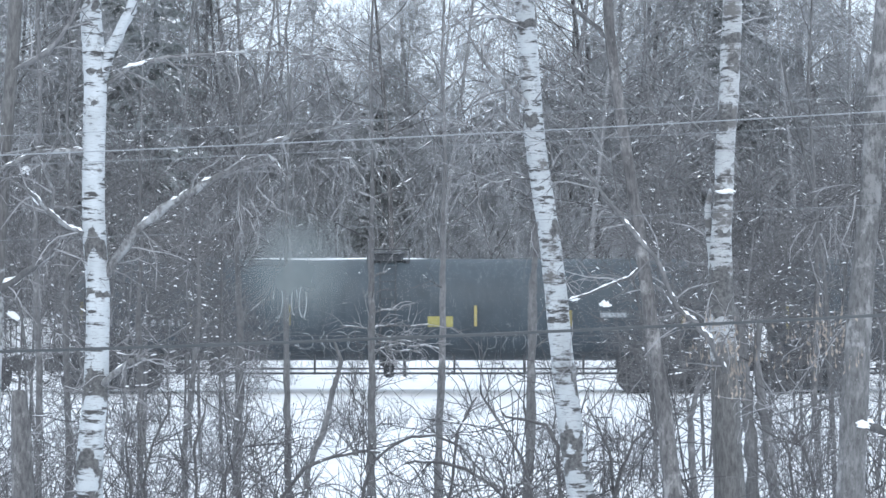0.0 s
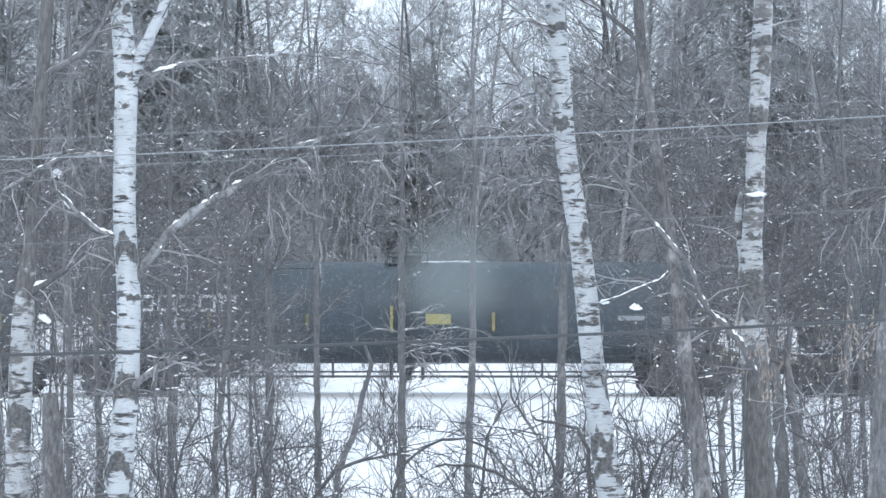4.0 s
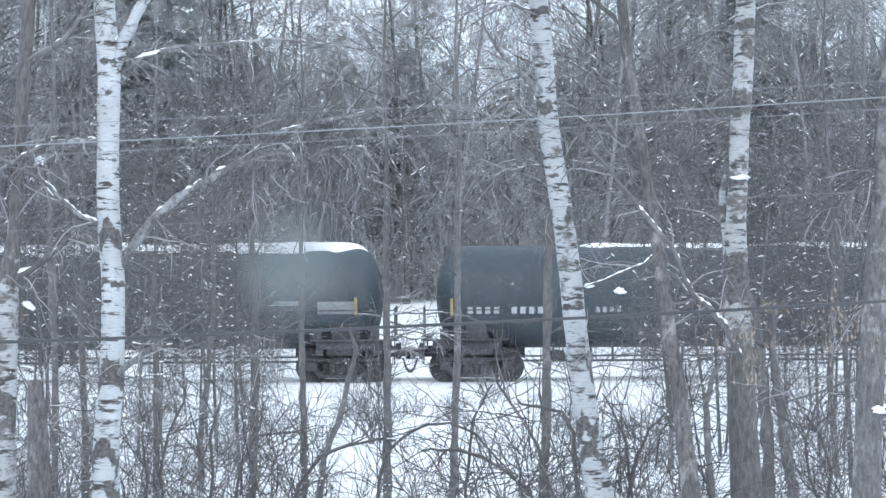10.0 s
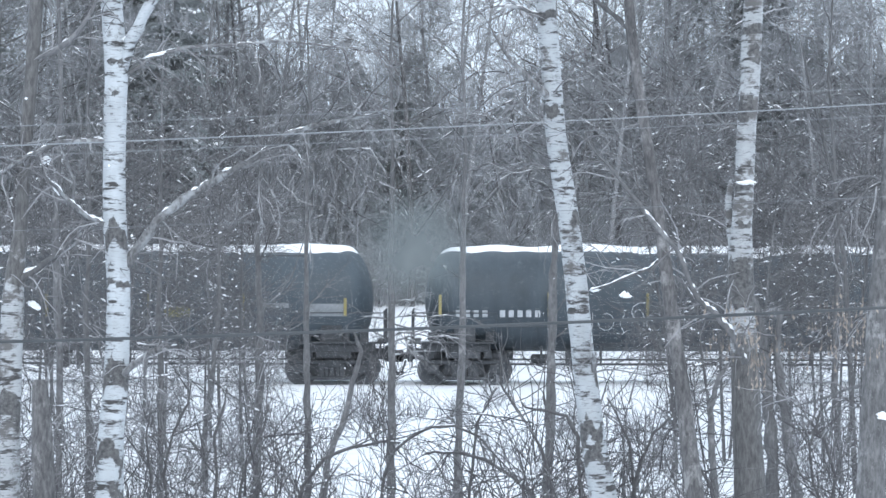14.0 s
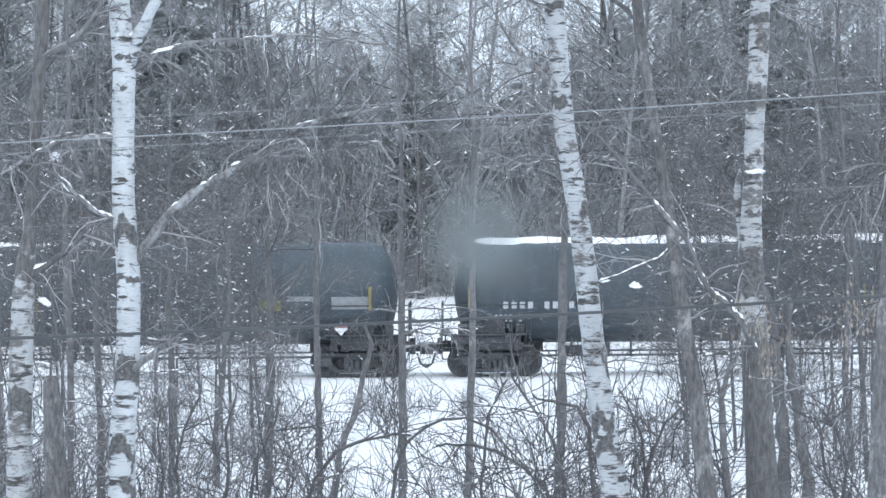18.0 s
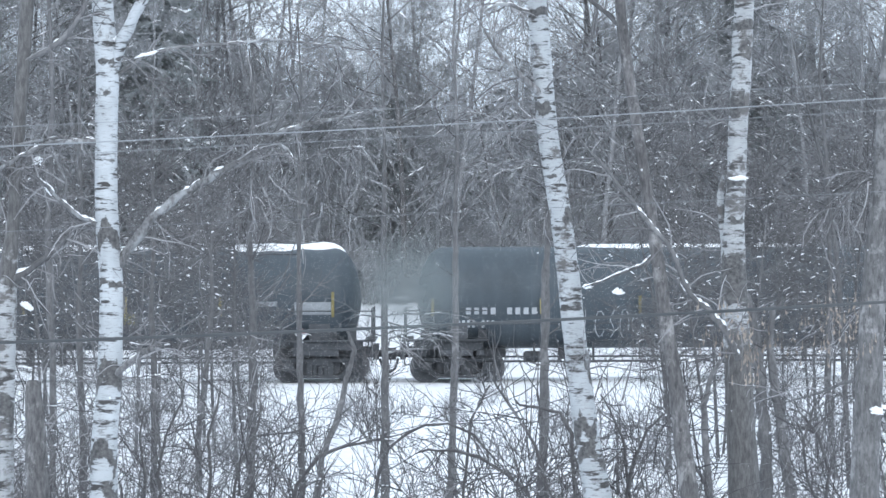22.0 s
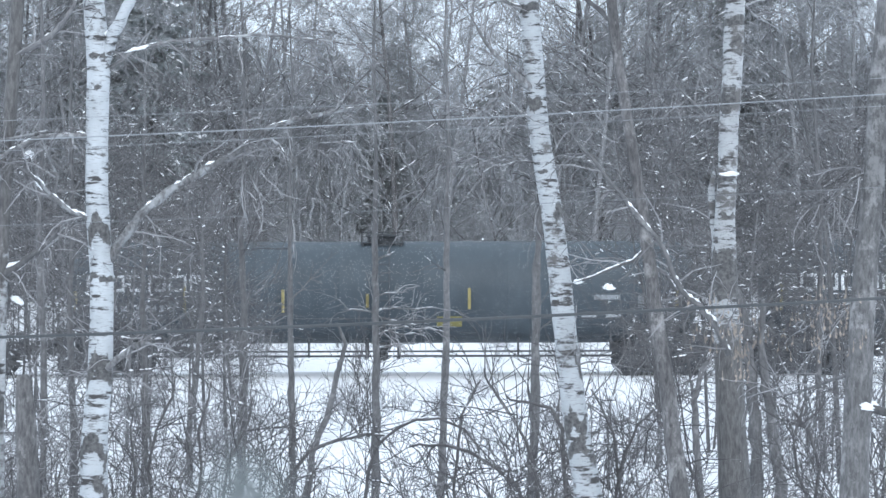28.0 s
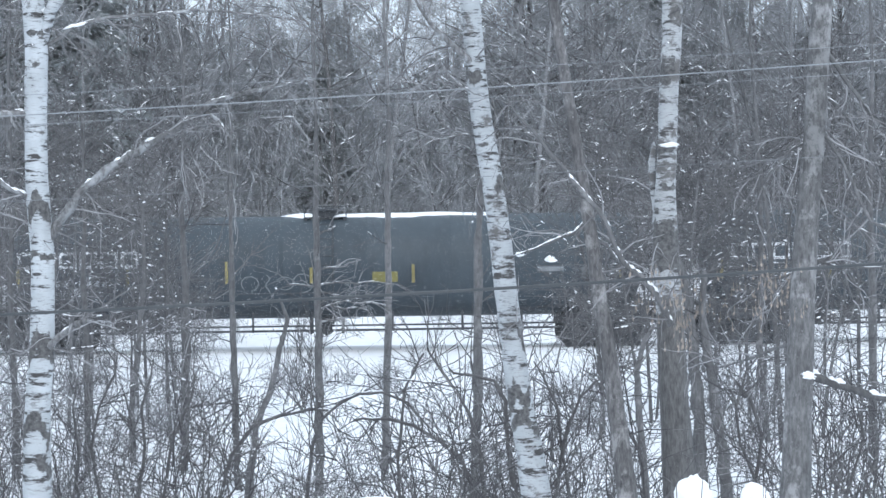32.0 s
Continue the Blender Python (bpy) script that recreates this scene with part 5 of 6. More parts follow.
tree = standing_tree("bare_tree", BARK_PALE, 22, [(3.49, 0.34, 0.168), (3.54, 1.77, 0.142), (3.57, 2.36, 0.129), (3.59, 2.86, 0.121), (3.62, 3.36, 0.117), (3.64, 3.85, 0.112), (3.68, 4.35, 0.104), (3.73, 4.84, 0.099), (3.77, 5.34, 0.095), (3.80, 5.83, 0.099), (3.85, 6.33, 0.090), (3.88, 6.82, 0.077), (3.94, 7.71, 0.064), (3.96, 8.80, 0.039), (3.99, 9.69, 0.013)],
                     "thick bare grey tree with drooping branches", "tree")
right_tree = tree
limb(tree, [(3.62, 3.04, 0.054), (3.77, 2.98, 0.049), (4.04, 2.89, 0.045), (4.43, 2.76, 0.040), (4.83, 2.70, 0.030)], 0.85)
limb(tree, [(3.82, 5.93, 0.040), (4.04, 5.58, 0.027), (4.24, 5.29, 0.022), (4.48, 5.09, 0.015)])
limb(tree, [(3.77, 5.24, 0.022), (3.99, 4.89, 0.020), (4.24, 4.35, 0.017), (4.53, 4.25, 0.012), (4.83, 4.30, 0.007)])
limb(tree, [(3.72, 4.64, 0.020), (3.94, 4.40, 0.017), (4.24, 4.25, 0.015), (4.63, 4.15, 0.007)])
limb(tree, [(3.79, 5.49, 0.020), (3.96, 5.39, 0.017), (4.21, 5.09, 0.015), (4.43, 4.64, 0.010), (4.53, 4.35, 0.007)])
limb(tree, [(3.69, 4.35, 0.020), (3.89, 4.15, 0.017), (4.16, 3.75, 0.012), (4.33, 3.56, 0.007)])
limb(tree, [(3.77, 5.09, 0.017), (3.54, 4.99, 0.015), (3.32, 4.74, 0.012), (3.20, 4.45, 0.007)])
limb(tree, [(3.65, 3.95, 0.017), (3.49, 3.88, 0.015), (3.30, 3.83, 0.012), (3.15, 3.65, 0.007)])
limb(tree, [(3.67, 4.05, 0.017), (3.94, 3.95, 0.015), (4.28, 3.95, 0.012), (4.68, 3.85, 0.007)])
limb(tree, [(3.59, 3.31, 0.022), (3.39, 3.23, 0.020), (3.15, 3.12, 0.015), (2.90, 3.04, 0.010)])
tree = standing_tree("birch_tree", BIRCH_GREY, 24, [(-4.39, 0.09, 0.157), (-4.38, 1.52, 0.140), (-4.36, 2.16, 0.124), (-4.35, 2.71, 0.119), (-4.33, 3.36, 0.113), (-4.31, 3.90, 0.108), (-4.29, 4.22, 0.092), (-4.23, 4.60, 0.065), (-4.19, 5.30, 0.059), (-4.13, 6.11, 0.065), (-4.08, 6.81, 0.065), (-4.05, 7.73, 0.054), (-4.07, 8.97, 0.032), (-4.04, 9.94, 0.011)],
                     "pale grey birch with a snowy side branch", "birch tree",
                     scars=((2.82, 3.14, -1.7, 1.7),),
                     rough=((4.11, 4.38, -1.7, 1.7), (4.38, 8.00, -1.8, 1.8),))
limb(tree, [(-4.29, 4.11, 0.065), (-4.12, 4.22, 0.049), (-3.99, 4.30, 0.038), (-3.81, 4.43, 0.024), (-3.64, 4.65, 0.016)])
limb(tree, [(-4.19, 5.14, 0.022), (-4.39, 5.30, 0.019), (-4.72, 5.41, 0.011)])
limb(tree, [(-4.17, 6.22, 0.032), (-3.91, 6.32, 0.032), (-3.69, 6.49, 0.030), (-3.53, 6.70, 0.022), (-3.42, 7.03, 0.016)])
tree = standing_tree("tree_stump", BARK, 23, [(-3.79, 0.15, 0.129), (-3.82, 1.65, 0.114), (-3.84, 2.26, 0.103), (-3.85, 2.68, 0.098), (-3.86, 2.99, 0.088), (-3.88, 3.20, 0.070), (-3.89, 3.27, 0.036)],
                     "tall broken dark tree stump with snow on top", "tree stump")
sapling = thin_tree(40, [(-1.16, -0.13, 0.076), (-1.14, 1.31, 0.067), (-1.13, 3.11, 0.058), (-1.15, 4.46, 0.054), (-1.12, 5.81, 0.045), (-1.16, 7.43, 0.036), (-1.10, 8.87, 0.022), (-1.12, 9.86, 0.009)])
limb(sapling, [(-1.15, 3.51, 0.021), (-0.99, 3.57, 0.018), (-0.70, 3.58, 0.014)], 0.5, 1.3)
limb(sapling, [(-1.15, 3.23, 0.021), (-1.20, 3.27, 0.018), (-1.41, 3.30, 0.017), (-1.65, 3.31, 0.014)], 0.5, 1.3)
limb(sapling, [(-1.15, 3.27, 0.021), (-1.03, 3.31, 0.019), (-0.80, 3.33, 0.018), (-0.51, 3.30, 0.016), (-0.25, 3.33, 0.014)], 0.5, 1.3)
limb(sapling, [(-1.15, 3.23, 0.021), (-1.08, 3.19, 0.018), (-0.89, 3.14, 0.017), (-0.73, 3.12, 0.014)], 0.5, 1.3)
limb(sapling, [(-1.15, 2.90, 0.021), (-0.94, 2.97, 0.019), (-0.70, 3.04, 0.018), (-0.47, 2.99, 0.017), (-0.28, 3.02, 0.016), (-0.07, 2.97, 0.014)], 0.5, 1.3)
limb(sapling, [(-0.94, 2.97, 0.021), (-0.75, 2.91, 0.018), (-0.51, 2.93, 0.017), (-0.33, 2.89, 0.014)], 0.5, 1.3)
limb(sapling, [(-1.15, 2.70, 0.021), (-0.94, 2.73, 0.018), (-0.66, 2.76, 0.017), (-0.47, 2.75, 0.014)], 0.5, 1.3)
limb(sapling, [(-1.15, 4.08, 0.021), (-1.01, 4.15, 0.018), (-0.92, 4.18, 0.017), (-0.84, 4.22, 0.014)], 0.5, 1.3)
limb(sapling, [(-1.15, 2.97, 0.021), (-0.99, 3.06, 0.019), (-0.82, 3.05, 0.018), (-0.68, 3.09, 0.016), (-0.51, 3.06, 0.014)], 0.5, 1.3)
thin_tree(42, [(-0.11, -0.27, 0.066), (-0.09, 0.68, 0.066), (-0.04, 2.09, 0.061), (0.00, 3.42, 0.057), (-0.01, 4.74, 0.052), (0.04, 6.25, 0.047), (-0.02, 7.76, 0.038), (0.04, 9.27, 0.019)])
thin_tree(41, [(-2.51, -0.15, 0.055), (-2.53, 1.23, 0.055), (-2.55, 2.61, 0.051), (-2.56, 4.18, 0.041), (-2.55, 5.66, 0.032), (-2.51, 6.95, 0.028), (-2.56, 8.24, 0.018)])
thin_tree(38, [(1.25, -0.24, 0.081), (1.29, 0.79, 0.077), (1.32, 1.81, 0.077), (1.35, 3.01, 0.068), (1.38, 4.21, 0.060), (1.42, 5.49, 0.047), (1.35, 6.77, 0.034), (1.40, 8.14, 0.021)])
thin_tree(44, [(-3.66, -0.60, 0.079), (-3.62, 0.39, 0.079), (-3.56, 1.98, 0.074), (-3.56, 3.36, 0.064), (-3.60, 4.75, 0.049), (-3.52, 6.33, 0.040), (-3.60, 7.91, 0.030)])
thin_tree(44, [(-5.32, -0.60, 0.059), (-5.32, 0.39, 0.059), (-5.30, 1.98, 0.059), (-5.34, 3.36, 0.049), (-5.28, 4.75, 0.040), (-5.32, 6.43, 0.030)])
thin_tree(43, [(-6.40, -0.48, 0.068), (-6.38, 0.49, 0.063), (-6.42, 1.84, 0.058), (-6.46, 3.39, 0.053), (-6.40, 4.74, 0.044), (-6.44, 6.87, 0.039), (-6.36, 8.80, 0.029)])
thin_tree(36, [(4.46, -0.07, 0.105), (4.46, 0.82, 0.097), (4.42, 1.71, 0.089), (4.36, 2.44, 0.081), (4.30, 3.09, 0.073), (4.18, 3.74, 0.057)])
thin_tree(36, [(4.84, -0.07, 0.097), (4.79, 0.82, 0.089), (4.68, 1.55, 0.081), (4.57, 2.28, 0.073), (4.49, 2.93, 0.057), (4.54, 3.58, 0.040)])
thin_tree(38, [(-2.21, 0.62, 0.060), (-2.04, 1.22, 0.051), (-1.79, 1.81, 0.047), (-1.66, 2.41, 0.043), (-1.53, 2.84, 0.030), (-1.66, 3.18, 0.017)])
thin_tree(34, [(3.49, 0.57, 0.057), (3.38, 1.49, 0.050), (3.35, 2.25, 0.042), (3.45, 2.64, 0.034), (3.58, 2.87, 0.019)])
thin_tree(48, [(7.24, -0.42, 0.065), (7.08, 1.74, 0.059), (7.15, 3.90, 0.054), (7.08, 6.06, 0.049), (6.97, 7.68, 0.038), (7.06, 9.52, 0.027)])
thin_tree(46, [(7.20, 1.86, 0.052), (6.99, 3.93, 0.052), (6.79, 5.58, 0.047), (6.42, 7.03, 0.036), (6.17, 8.17, 0.026)])
thin_tree(46, [(-4.70, -0.42, 0.062), (-4.75, 0.83, 0.062), (-4.59, 2.07, 0.052), (-4.47, 3.31, 0.041), (-4.49, 4.65, 0.031)])
thin_tree(42, [(-7.97, -0.36, 0.061), (-7.95, 2.09, 0.057), (-8.01, 4.45, 0.047), (-7.97, 6.82, 0.038), (-8.03, 8.71, 0.024)])
thin_tree(42, [(8.09, -0.36, 0.080), (8.13, 2.09, 0.071), (8.09, 4.45, 0.057), (8.16, 6.82, 0.043), (8.12, 8.71, 0.028)])
thin_tree(45, [(-7.28, -0.71, 0.071), (-7.23, 1.92, 0.061), (-7.31, 4.75, 0.071), (-7.21, 6.98, 0.061), (-7.27, 9.00, 0.051), (-7.23, 10.22, 0.030)])


# ---- lumps of snow caught in the branches, and two capped shrubs ----
def lump_shape(w, h, seed, d=None, uneven=1.0):
    s = Shape()
    n, m = 26, 16
    for i in range(m + 1):
        e = math.pi * i / m
        for k in range(n):
            a = 2 * math.pi * k / n
            f = 1 + uneven * 0.85 * noise.noise((math.sin(e) * math.cos(a) * 1.6, math.sin(e) * math.sin(a) * 1.6, math.cos(e) * 1.6 + seed * 5.1)) + uneven * 0.45 * noise.noise((math.sin(e) * math.cos(a) * 4, math.sin(e) * math.sin(a) * 4, math.cos(e) * 4 + seed))
            s.v.append(Vector((w / 2 * f * math.sin(e) * math.cos(a), (d or w) / 2 * f * math.sin(e) * math.sin(a), h / 2 * f * math.cos(e) * (1 if math.cos(e) > 0 else 0.6))))
    for i in range(m):
        for k in range(n):
            q, k2 = i * n, (k + 1) % n
            s.f.append((q + k, q + n + k, q + n + k2, q + k2))
    return s


def snow_lump(x, y, z, w, h, lean, seed):
    ob = new("snow_clump", lump_shape(w, h, seed, min(w, h)).mesh("snow_clump", SNOW, True))
    ob.matrix_world = pose(x, y, z, 0, lean, 0)
    tagged(ob, "small clump of snow caught on a branch", "snow clump", "snow clumps in the branches")


def capped_shrub(x, y, z, w, h, seed):
    shrub = thing("snowy_shrub", pose(x, y, ground_z(x, y)), "small shrub under a round cap of snow", "shrub", "snow-capped shrubs by the street")
    z -= ground_z(x, y)
    rng = random.Random(seed)
    cap = part("snow_cap", lump_shape(w, h, seed, None, 0.4), SNOW, shrub, "round white cap of snow", True)
    cap.location = (0, 0, z)
    for k in range(11):
        top = z + 0.1 if k < 6 else z + h * rng.uniform(0.6, 1.1)      # the last ones poke out of the snow
        out = 0.0 if k < 6 else -0.6 * w
        line = bent(rng, (rng.uniform(-0.4, 0.4) * w, out + rng.uniform(-0.08, 0.08), -0.1), (rng.uniform(-0.05, 0.05), 0, 1), top, 6, 0.06, 0.03)
        part("stem", Shape().tube(line, [0.010, 0.010, 0.009, 0.008, 0.007, 0.006, 0.003], 5), TWIG_BUSH, shrub)


def arching_shrub(depth, label, *stems):
    """A shrub of a few bent stems, each along (x, z, radius)."""
    x0 = stems[0][0][0]
    shrub = thing("shrub", pose(x0, depth, 0), label, "shrub", "arching shrubs before the railway")
    rng = random.Random(int(depth * 10 + x0 * 7))
    for line in stems:
        pts, rad, tw, sn = [], [], Shape(), Shape()
        drift = rng.uniform(-0.6, 0.6)
        for i in range(len(line) - 1):
            (xa, za, ra), (xb, zb, rb) = line[i], line[i + 1]
            k = max(2, int(math.hypot(xb - xa, zb - za) / 0.09))
            for j in range(k):
                f = j / k
                pts.append(Vector((xa + (xb - xa) * f - x0 + rng.uniform(-0.008, 0.008), drift * (i + f) / len(line), za + (zb - za) * f + rng.uniform(-0.008, 0.008))))
                rad.append(0.62 * (ra + (rb - ra) * f) * rng.uniform(0.85, 1.15))
        stem = part("stem", Shape().tube(pts, rad, 7), TWIG_BUSH, shrub, "", True)
        for p, q, r in zip(pts, pts[1:], rad):
            if abs(q.z - p.z) < 0.5 * (q - p).length and rng.random() < 0.25:
                sn.tube([p + Vector((0, 0, r * 0.8)), q + Vector((0, 0, r * 0.9))], [r * 0.7, r * 0.5], 5)
            if rng.random() < (q - p).length * 5:
                sec = bent(rng, p, aside(rng, (q - p).normalized(), rng.uniform(0.5, 1.2)), rng.uniform(0.3, 1.1), 5, 0.25)
                tw.tube(sec, [0.009, 0.008, 0.007, 0.006, 0.005, 0.003], 4, False)
                for _ in range(3):
                    j = rng.randrange(1, 5)
                    tw.tube(bent(rng, sec[j], aside(rng, (sec[j + 1] - sec[j]).normalized(), 0.8), rng.uniform(0.2, 0.5), 3, 0.3), [0.006, 0.0055, 0.005, 0.003], 3, False)
        if tw.v:
            stuff_part("spray", tw, TWIG_BUSH, stem, "fine bare twigs")
        if sn.v:
            stuff_part("snow", sn, SNOW, stem, "snow lying on the stem", True)


arching_shrub(31, "dark shrub with stems arching over the snow",
              [(-1.00, 0.02, 0.042), (-1.06, 0.92, 0.038), (-0.97, 1.62, 0.035), (-0.83, 1.95, 0.031), (-0.63, 2.12, 0.031), (-0.37, 2.25, 0.028), (-0.10, 2.27, 0.028), (0.21, 2.14, 0.024), (0.44, 1.87, 0.017), (0.54, 1.62, 0.010)],
              [(1.16, 0.02, 0.049), (1.05, 0.92, 0.045), (0.86, 1.40, 0.042), (0.59, 1.64, 0.038), (0.29, 1.83, 0.035), (-0.02, 1.91, 0.031), (-0.34, 1.93, 0.024), (-0.59, 1.88, 0.014)],
              [(1.23, 0.02, 0.045), (1.14, 0.92, 0.042), (1.09, 1.49, 0.038), (1.01, 1.87, 0.035), (0.86, 2.18, 0.031), (0.67, 2.45, 0.028), (0.47, 2.76, 0.021), (0.43, 2.98, 0.014)],
              [(0.11, 0.02, 0.035), (0.08, 1.34, 0.031), (0.17, 2.25, 0.028), (0.36, 2.64, 0.021), (0.47, 2.80, 0.014)])
arching_shrub(29, "dark crooked shrub beside the leaning birch",
              [(1.47, 0.11, 0.052), (1.41, 1.22, 0.046), (1.34, 1.94, 0.042), (1.33, 2.26, 0.039), (1.20, 2.51, 0.036), (0.98, 2.56, 0.033), (0.73, 2.60, 0.023), (0.63, 2.72, 0.013)],
              [(1.80, 0.11, 0.039), (1.90, 1.22, 0.036), (2.00, 1.87, 0.033), (2.19, 2.33, 0.029), (2.48, 2.62, 0.023), (2.84, 2.72, 0.013)],
              [(2.06, 0.11, 0.036), (2.06, 1.15, 0.033), (1.96, 1.74, 0.029), (1.92, 2.20, 0.026), (1.75, 2.59, 0.020), (1.60, 2.82, 0.010)])
arching_shrub(30, "bare tangled shrub among the thin trunks",
              [(-2.12, 0.09, 0.040), (-2.05, 1.04, 0.040), (-1.92, 1.58, 0.037), (-1.65, 1.92, 0.037), (-1.31, 2.06, 0.034), (-0.97, 2.12, 0.027), (-0.63, 2.10, 0.017)],
              [(-3.06, 0.09, 0.037), (-3.03, 1.04, 0.034), (-2.93, 1.71, 0.030), (-2.96, 2.19, 0.027), (-2.83, 2.59, 0.020), (-2.78, 2.86, 0.010)],
              [(-3.40, 0.09, 0.037), (-3.47, 1.04, 0.034), (-3.57, 1.71, 0.030), (-3.47, 2.19, 0.027), (-3.27, 2.59, 0.020), (-3.23, 2.93, 0.010)],
              [(-3.84, 0.09, 0.034), (-3.79, 1.04, 0.030), (-3.70, 1.65, 0.027), (-3.75, 2.19, 0.024), (-3.67, 2.66, 0.013)],
              [(-2.66, 0.09, 0.037), (-2.73, 1.11, 0.034), (-2.62, 1.78, 0.030), (-2.39, 2.25, 0.024), (-2.32, 2.66, 0.013)])
arching_shrub(29, "bare tangled shrub beside the thick grey tree",
              [(4.15, 0.24, 0.039), (4.18, 1.15, 0.039), (4.28, 1.81, 0.033), (4.15, 2.26, 0.029), (3.92, 2.52, 0.026), (3.69, 2.62, 0.016)],
              [(4.34, 0.24, 0.036), (4.28, 1.15, 0.033), (4.02, 1.74, 0.029), (3.97, 2.20, 0.026), (4.08, 2.59, 0.020), (4.28, 2.85, 0.010)],
              [(2.91, 0.11, 0.039), (2.97, 1.02, 0.036), (2.88, 1.68, 0.029), (2.65, 2.07, 0.026), (2.52, 2.46, 0.020)],
              [(5.06, 0.24, 0.039), (5.26, 1.15, 0.036), (5.45, 1.81, 0.029), (5.32, 2.33, 0.023), (5.13, 2.72, 0.013)])
snow_lump(-3.22, 24, 6.42, 0.108, 0.119, 20, 0)
snow_lump(-3.90, 24, 5.03, 0.140, 0.070, 50, 1)
snow_lump(-3.99, 24, 5.29, 0.081, 0.086, 10, 2)
snow_lump(-4.10, 24, 4.22, 0.194, 0.076, -30, 3)
snow_lump(-4.10, 24, 3.90, 0.130, 0.076, 25, 4)
snow_lump(1.49, 23, 4.03, 0.085, 0.068, 0, 5)
snow_lump(2.91, 25.8, 5.13, 0.197, 0.052, 0, 6)
snow_lump(1.21, 23, 4.08, 0.083, 0.047, -10, 7)
snow_lump(3.63, 21.7, 3.02, 0.107, 0.063, 10, 8)
snow_lump(-2.91, 23.8, 6.29, 0.193, 0.037, -14, 9)
capped_shrub(2.40, 20, 2.20, 0.30, 0.31, 3)
capped_shrub(2.90, 20, 2.16, 0.25, 0.27, 4)
capped_shrub(-0.12, 20, 2.20, 0.34, 0.05, 5)

def dry_leaves(tree, x, z, spread, count, seed):
    """Curled brown leaves and seed tassels that hang from the twigs."""
    rng = random.Random(seed)
    s = Shape()
    for _ in range(count):
        a = Vector((x - tree.location.x + rng.gauss(0, spread * 1.3), rng.uniform(-0.3, 0.1), z + rng.gauss(0, spread * 0.8)))
        d = Vector((rng.uniform(-0.02, 0.02), rng.uniform(-0.02, 0.02), -rng.uniform(0.03, 0.06)))
        w = Vector((rng.uniform(0.006, 0.013), rng.uniform(-0.008, 0.008), 0))
        s.quad(a, a + d * 0.5 + w, a + d, a + d * 0.5 - w)
        s.tube([a, a + Vector((0, 0, 0.05))], [0.0025, 0.0025], 3, False)
    stuff_part("dry_leaf", s, DRY_LEAF, tree, "withered brown hanging leaves")


dry_leaves(grey_tree, 2.61, 3.64, 0.05, 14, 40)
dry_leaves(grey_tree, 2.65, 3.46, 0.05, 16, 41)
dry_leaves(grey_tree, 2.68, 3.25, 0.05, 12, 42)
dry_leaves(grey_tree, 2.31, 3.92, 0.06, 6, 43)
dry_leaves(right_tree, 3.35, 3.75, 0.07, 18, 44)
dry_leaves(right_tree, 3.45, 3.61, 0.06, 12, 45)
dry_leaves(right_tree, 3.27, 3.90, 0.06, 8, 46)
dry_leaves(right_tree, 3.54, 3.95, 0.07, 8, 47)
dry_leaves(grey_tree, 2.54, 3.80, 0.09, 14, 48)
dry_leaves(grey_tree, 2.82, 3.51, 0.1, 16, 49)
dry_leaves(grey_tree, 2.36, 3.59, 0.09, 12, 50)
dry_leaves(grey_tree, 2.98, 3.77, 0.1, 10, 51)
dry_leaves(right_tree, 3.15, 3.95, 0.08, 8, 52)
dry_leaves(right_tree, 3.20, 3.56, 0.1, 10, 53)

# ---- overhead wires ----
def wire(name, y, x0, z0, x1, z1, sag, r, material, label):
    s = Shape()
    pts = [(x0 + (x1 - x0) * k / 24, y, z0 + (z1 - z0) * k / 24 - 4 * sag * (k / 24) * (1 - k / 24)) for k in range(25)]
    s.tube(pts, [r] * 25, 6)
    tagged(new(name, s.mesh(name, material, True)), label, "wire", "overhead wires along the street")


wire("overhead_cable", 15, -9, 3.842, 9, 4.588, 0.195, 0.0095, WIRE_BLACK, "thick black overhead cable")
wire("overhead_wire", 16, -9, 4.963, 9, 5.857, 0.147, 0.0038, WIRE_ALU, "thin pale overhead wire")
wire("overhead_wire", 19, -10, 4.939, 10, 5.899, 0.1, 0.0024, WIRE_ALU, "very thin pale overhead wire")
wire("overhead_wire", 19, -10, 5.183, 10, 6.093, 0.1, 0.0022, WIRE_ALU, "very thin pale overhead wire")
wire("overhead_wire", 19, -10, 4.423, 10, 5.237, 0.1, 0.0024, WIRE_ALU, "very thin pale overhead wire")


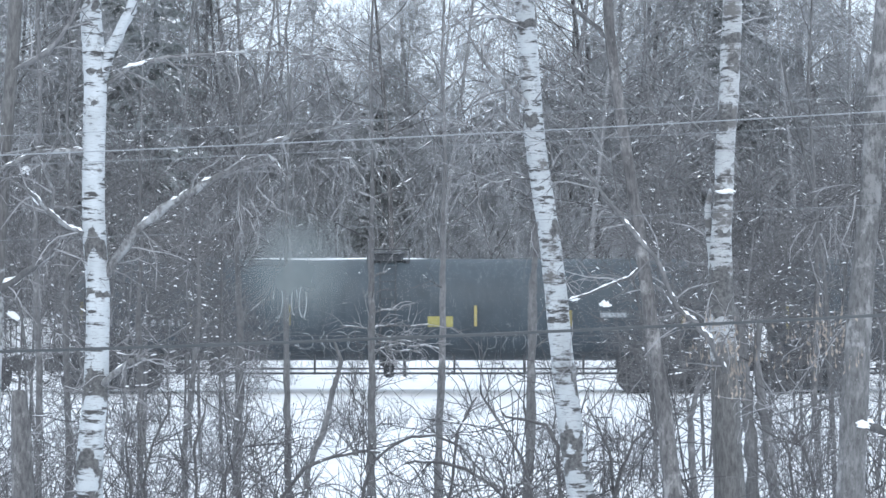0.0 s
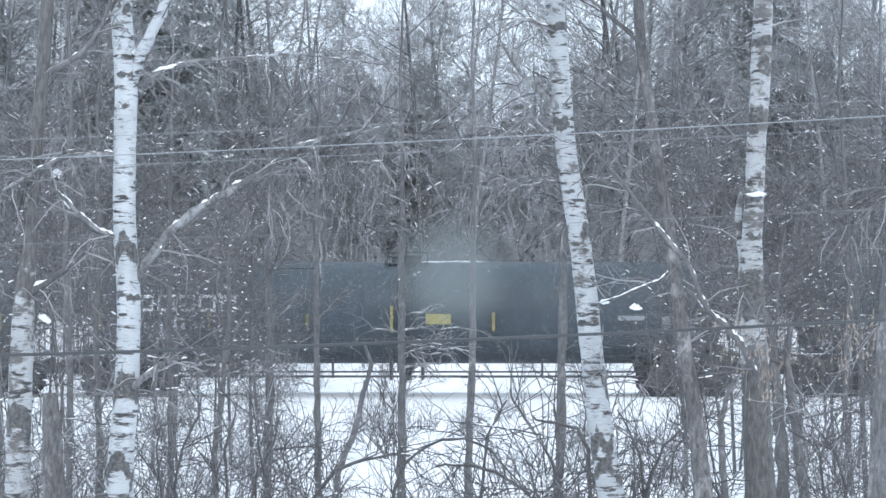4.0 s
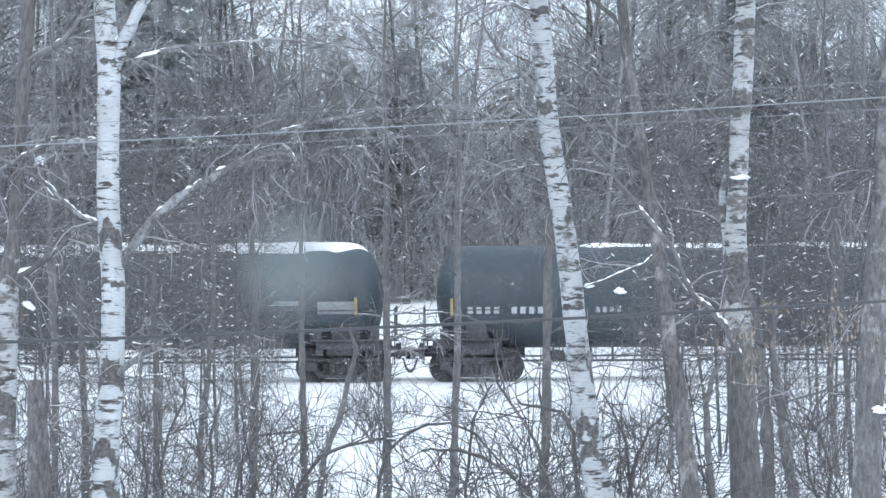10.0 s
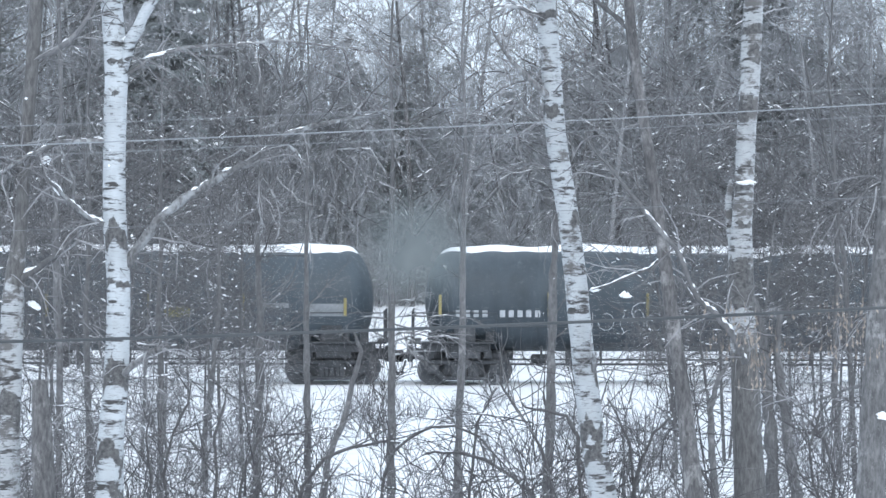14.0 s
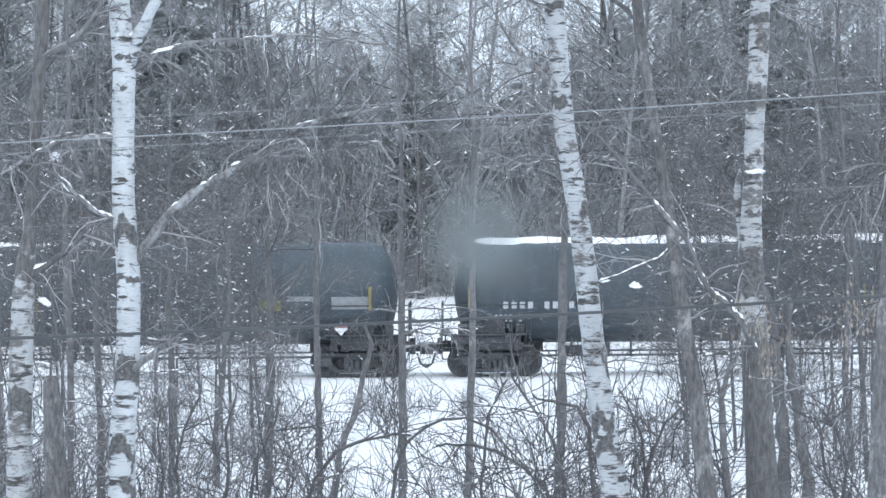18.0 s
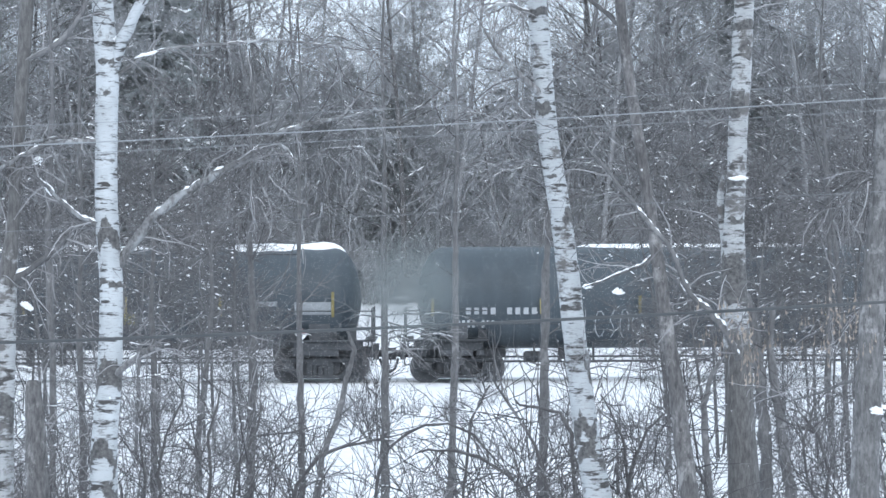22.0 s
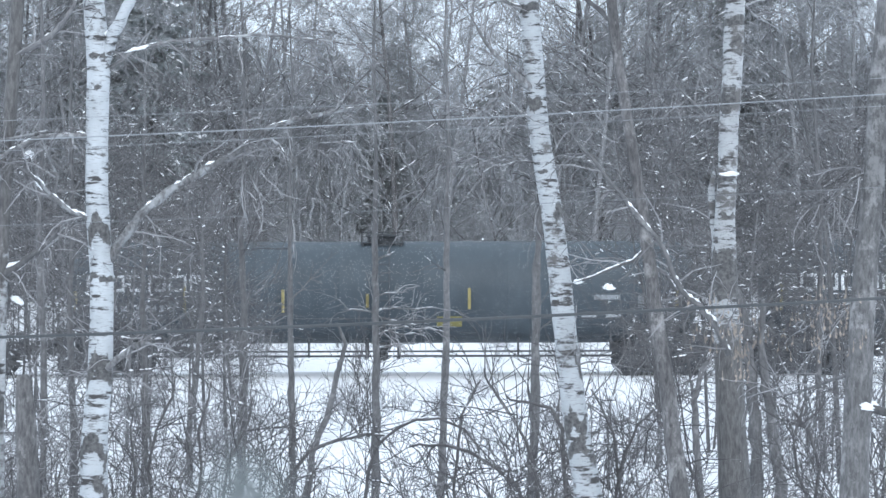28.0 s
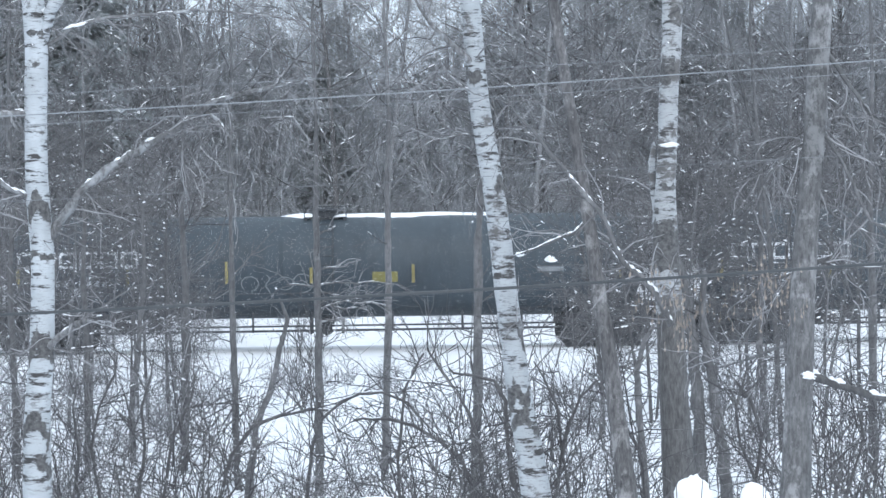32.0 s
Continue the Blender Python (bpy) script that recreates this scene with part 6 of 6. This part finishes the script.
# ---- snowfall ----
def snowfall(count, y0, y1, size, drop, drift, seed, round_flakes=False):
    """Flakes in one rigid sheet that sinks through the air during the clip."""
    rng = np.random.default_rng(seed)
    y = np.cbrt(rng.uniform(y0 ** 3, y1 ** 3, count))
    x = rng.uniform(-0.2, 0.2, count) * y - drift * 32 * rng.random(count)
    z = EYE - 0.115 * y + (0.235 * y + drop * 32) * rng.random(count)
    o = np.stack([x, y, z], 1)
    r = size * rng.uniform(0.6, 1.3, count)[:, None]
    if round_flakes:                                  # eight-sided crumbs, each squeezed and turned
        hub = np.array([(1, 0, 0), (0, 1, 0), (-1, 0, 0), (0, -1, 0), (0, 0, 1), (0, 0, -1)], float)
        tris = np.array([(0, 1, 4), (1, 2, 4), (2, 3, 4), (3, 0, 4), (1, 0, 5), (2, 1, 5), (3, 2, 5), (0, 3, 5)])
        v = (o[:, None, :] + hub[None] * r[:, None, :] * rng.uniform(0.45, 1.0, (count, 1, 3))).reshape(-1, 3)
        f = (tris[None] + 6 * np.arange(count)[:, None, None]).reshape(-1, 3)
    else:
        corners = []
        for _ in range(3):
            a = rng.normal(size=(count, 3))
            corners.append(o + a * (r / np.linalg.norm(a, axis=1)[:, None]))
        v = np.stack(corners, 1).reshape(-1, 3)
        f = np.arange(3 * count).reshape(-1, 3)
    me = bpy.data.meshes.new("snowfall")
    me.vertices.add(len(v))
    me.vertices.foreach_set("co", v.ravel())
    me.loops.add(3 * len(f))
    me.loops.foreach_set("vertex_index", f.ravel())
    me.polygons.add(len(f))
    me.polygons.foreach_set("loop_start", np.arange(0, 3 * len(f), 3))
    if round_flakes:
        me.polygons.foreach_set("use_smooth", [True] * len(f))
    me.update(calc_edges=True)
    me.materials.append(SNOW)
    ob = tagged(new("snowfall", me), "fine falling snowflakes filling the air", "snowflakes", kind="stuff")
    return ob, drop, drift


flurries = [snowfall(90, 3.5, 7, 0.0065, 1.1, 0.5, 4, True), snowfall(1400, 7, 26, 0.0075, 1.1, 0.35, 1, True),
            snowfall(9000, 20, 70, 0.0085, 0.5, 0.2, 2), snowfall(270000, 50, 71, 0.0070, 0.08, 0.04, 3),
            snowfall(180000, 75, 93, 0.0140, 0.08, 0.04, 5)]


# ---- the water smear on the window ----
def water_smear():
    s = Shape()
    n = 28
    s.v.append(Vector((0, -0.00012, 0)))
    for rr, out in ((0.0016, -0.00009), (0.0032, 0)):
        s.v += [Vector((rr * math.cos(6.2832 * k / n), out, rr * math.sin(6.2832 * k / n))) for k in range(n)]
    s.f += [(0, 1 + k, 1 + (k + 1) % n) for k in range(n)]
    s.f += [(1 + k, 1 + n + k, 1 + n + (k + 1) % n, 1 + (k + 1) % n) for k in range(n)]
    ob = new("water_smear", s.mesh("water_smear", SMEAR, True))
    ob.matrix_world = pose(0, 0.12, EYE)
    tagged(ob, "blurred grey water smear on the window glass", "water smear")


water_smear()


# ---- everything that moves ----
def motions():
    times = [0, 0.1] + [0.5 * k for k in range(1, 64)] + [31.9, 32]
    for car, x in cars:
        walk(car, [(t, pose(x + SPEED * t, TRACK_Y, RAIL_Z)) for t in times])
    step = 80
    rate = math.degrees(SPEED / 0.457)
    turns = [step * k / rate for k in range(int(32 * rate / step) + 1)] + [32]
    for ws in wheelsets:
        o = ws.location.copy()
        walk(ws, [(t, pose(o.x, o.y, o.z, 0, rate * t, 0)) for t in turns])
    for ob, drop, drift in flurries:
        walk(ob, [(t, pose(drift * t, 0, -drop * t)) for t in times])


motions()
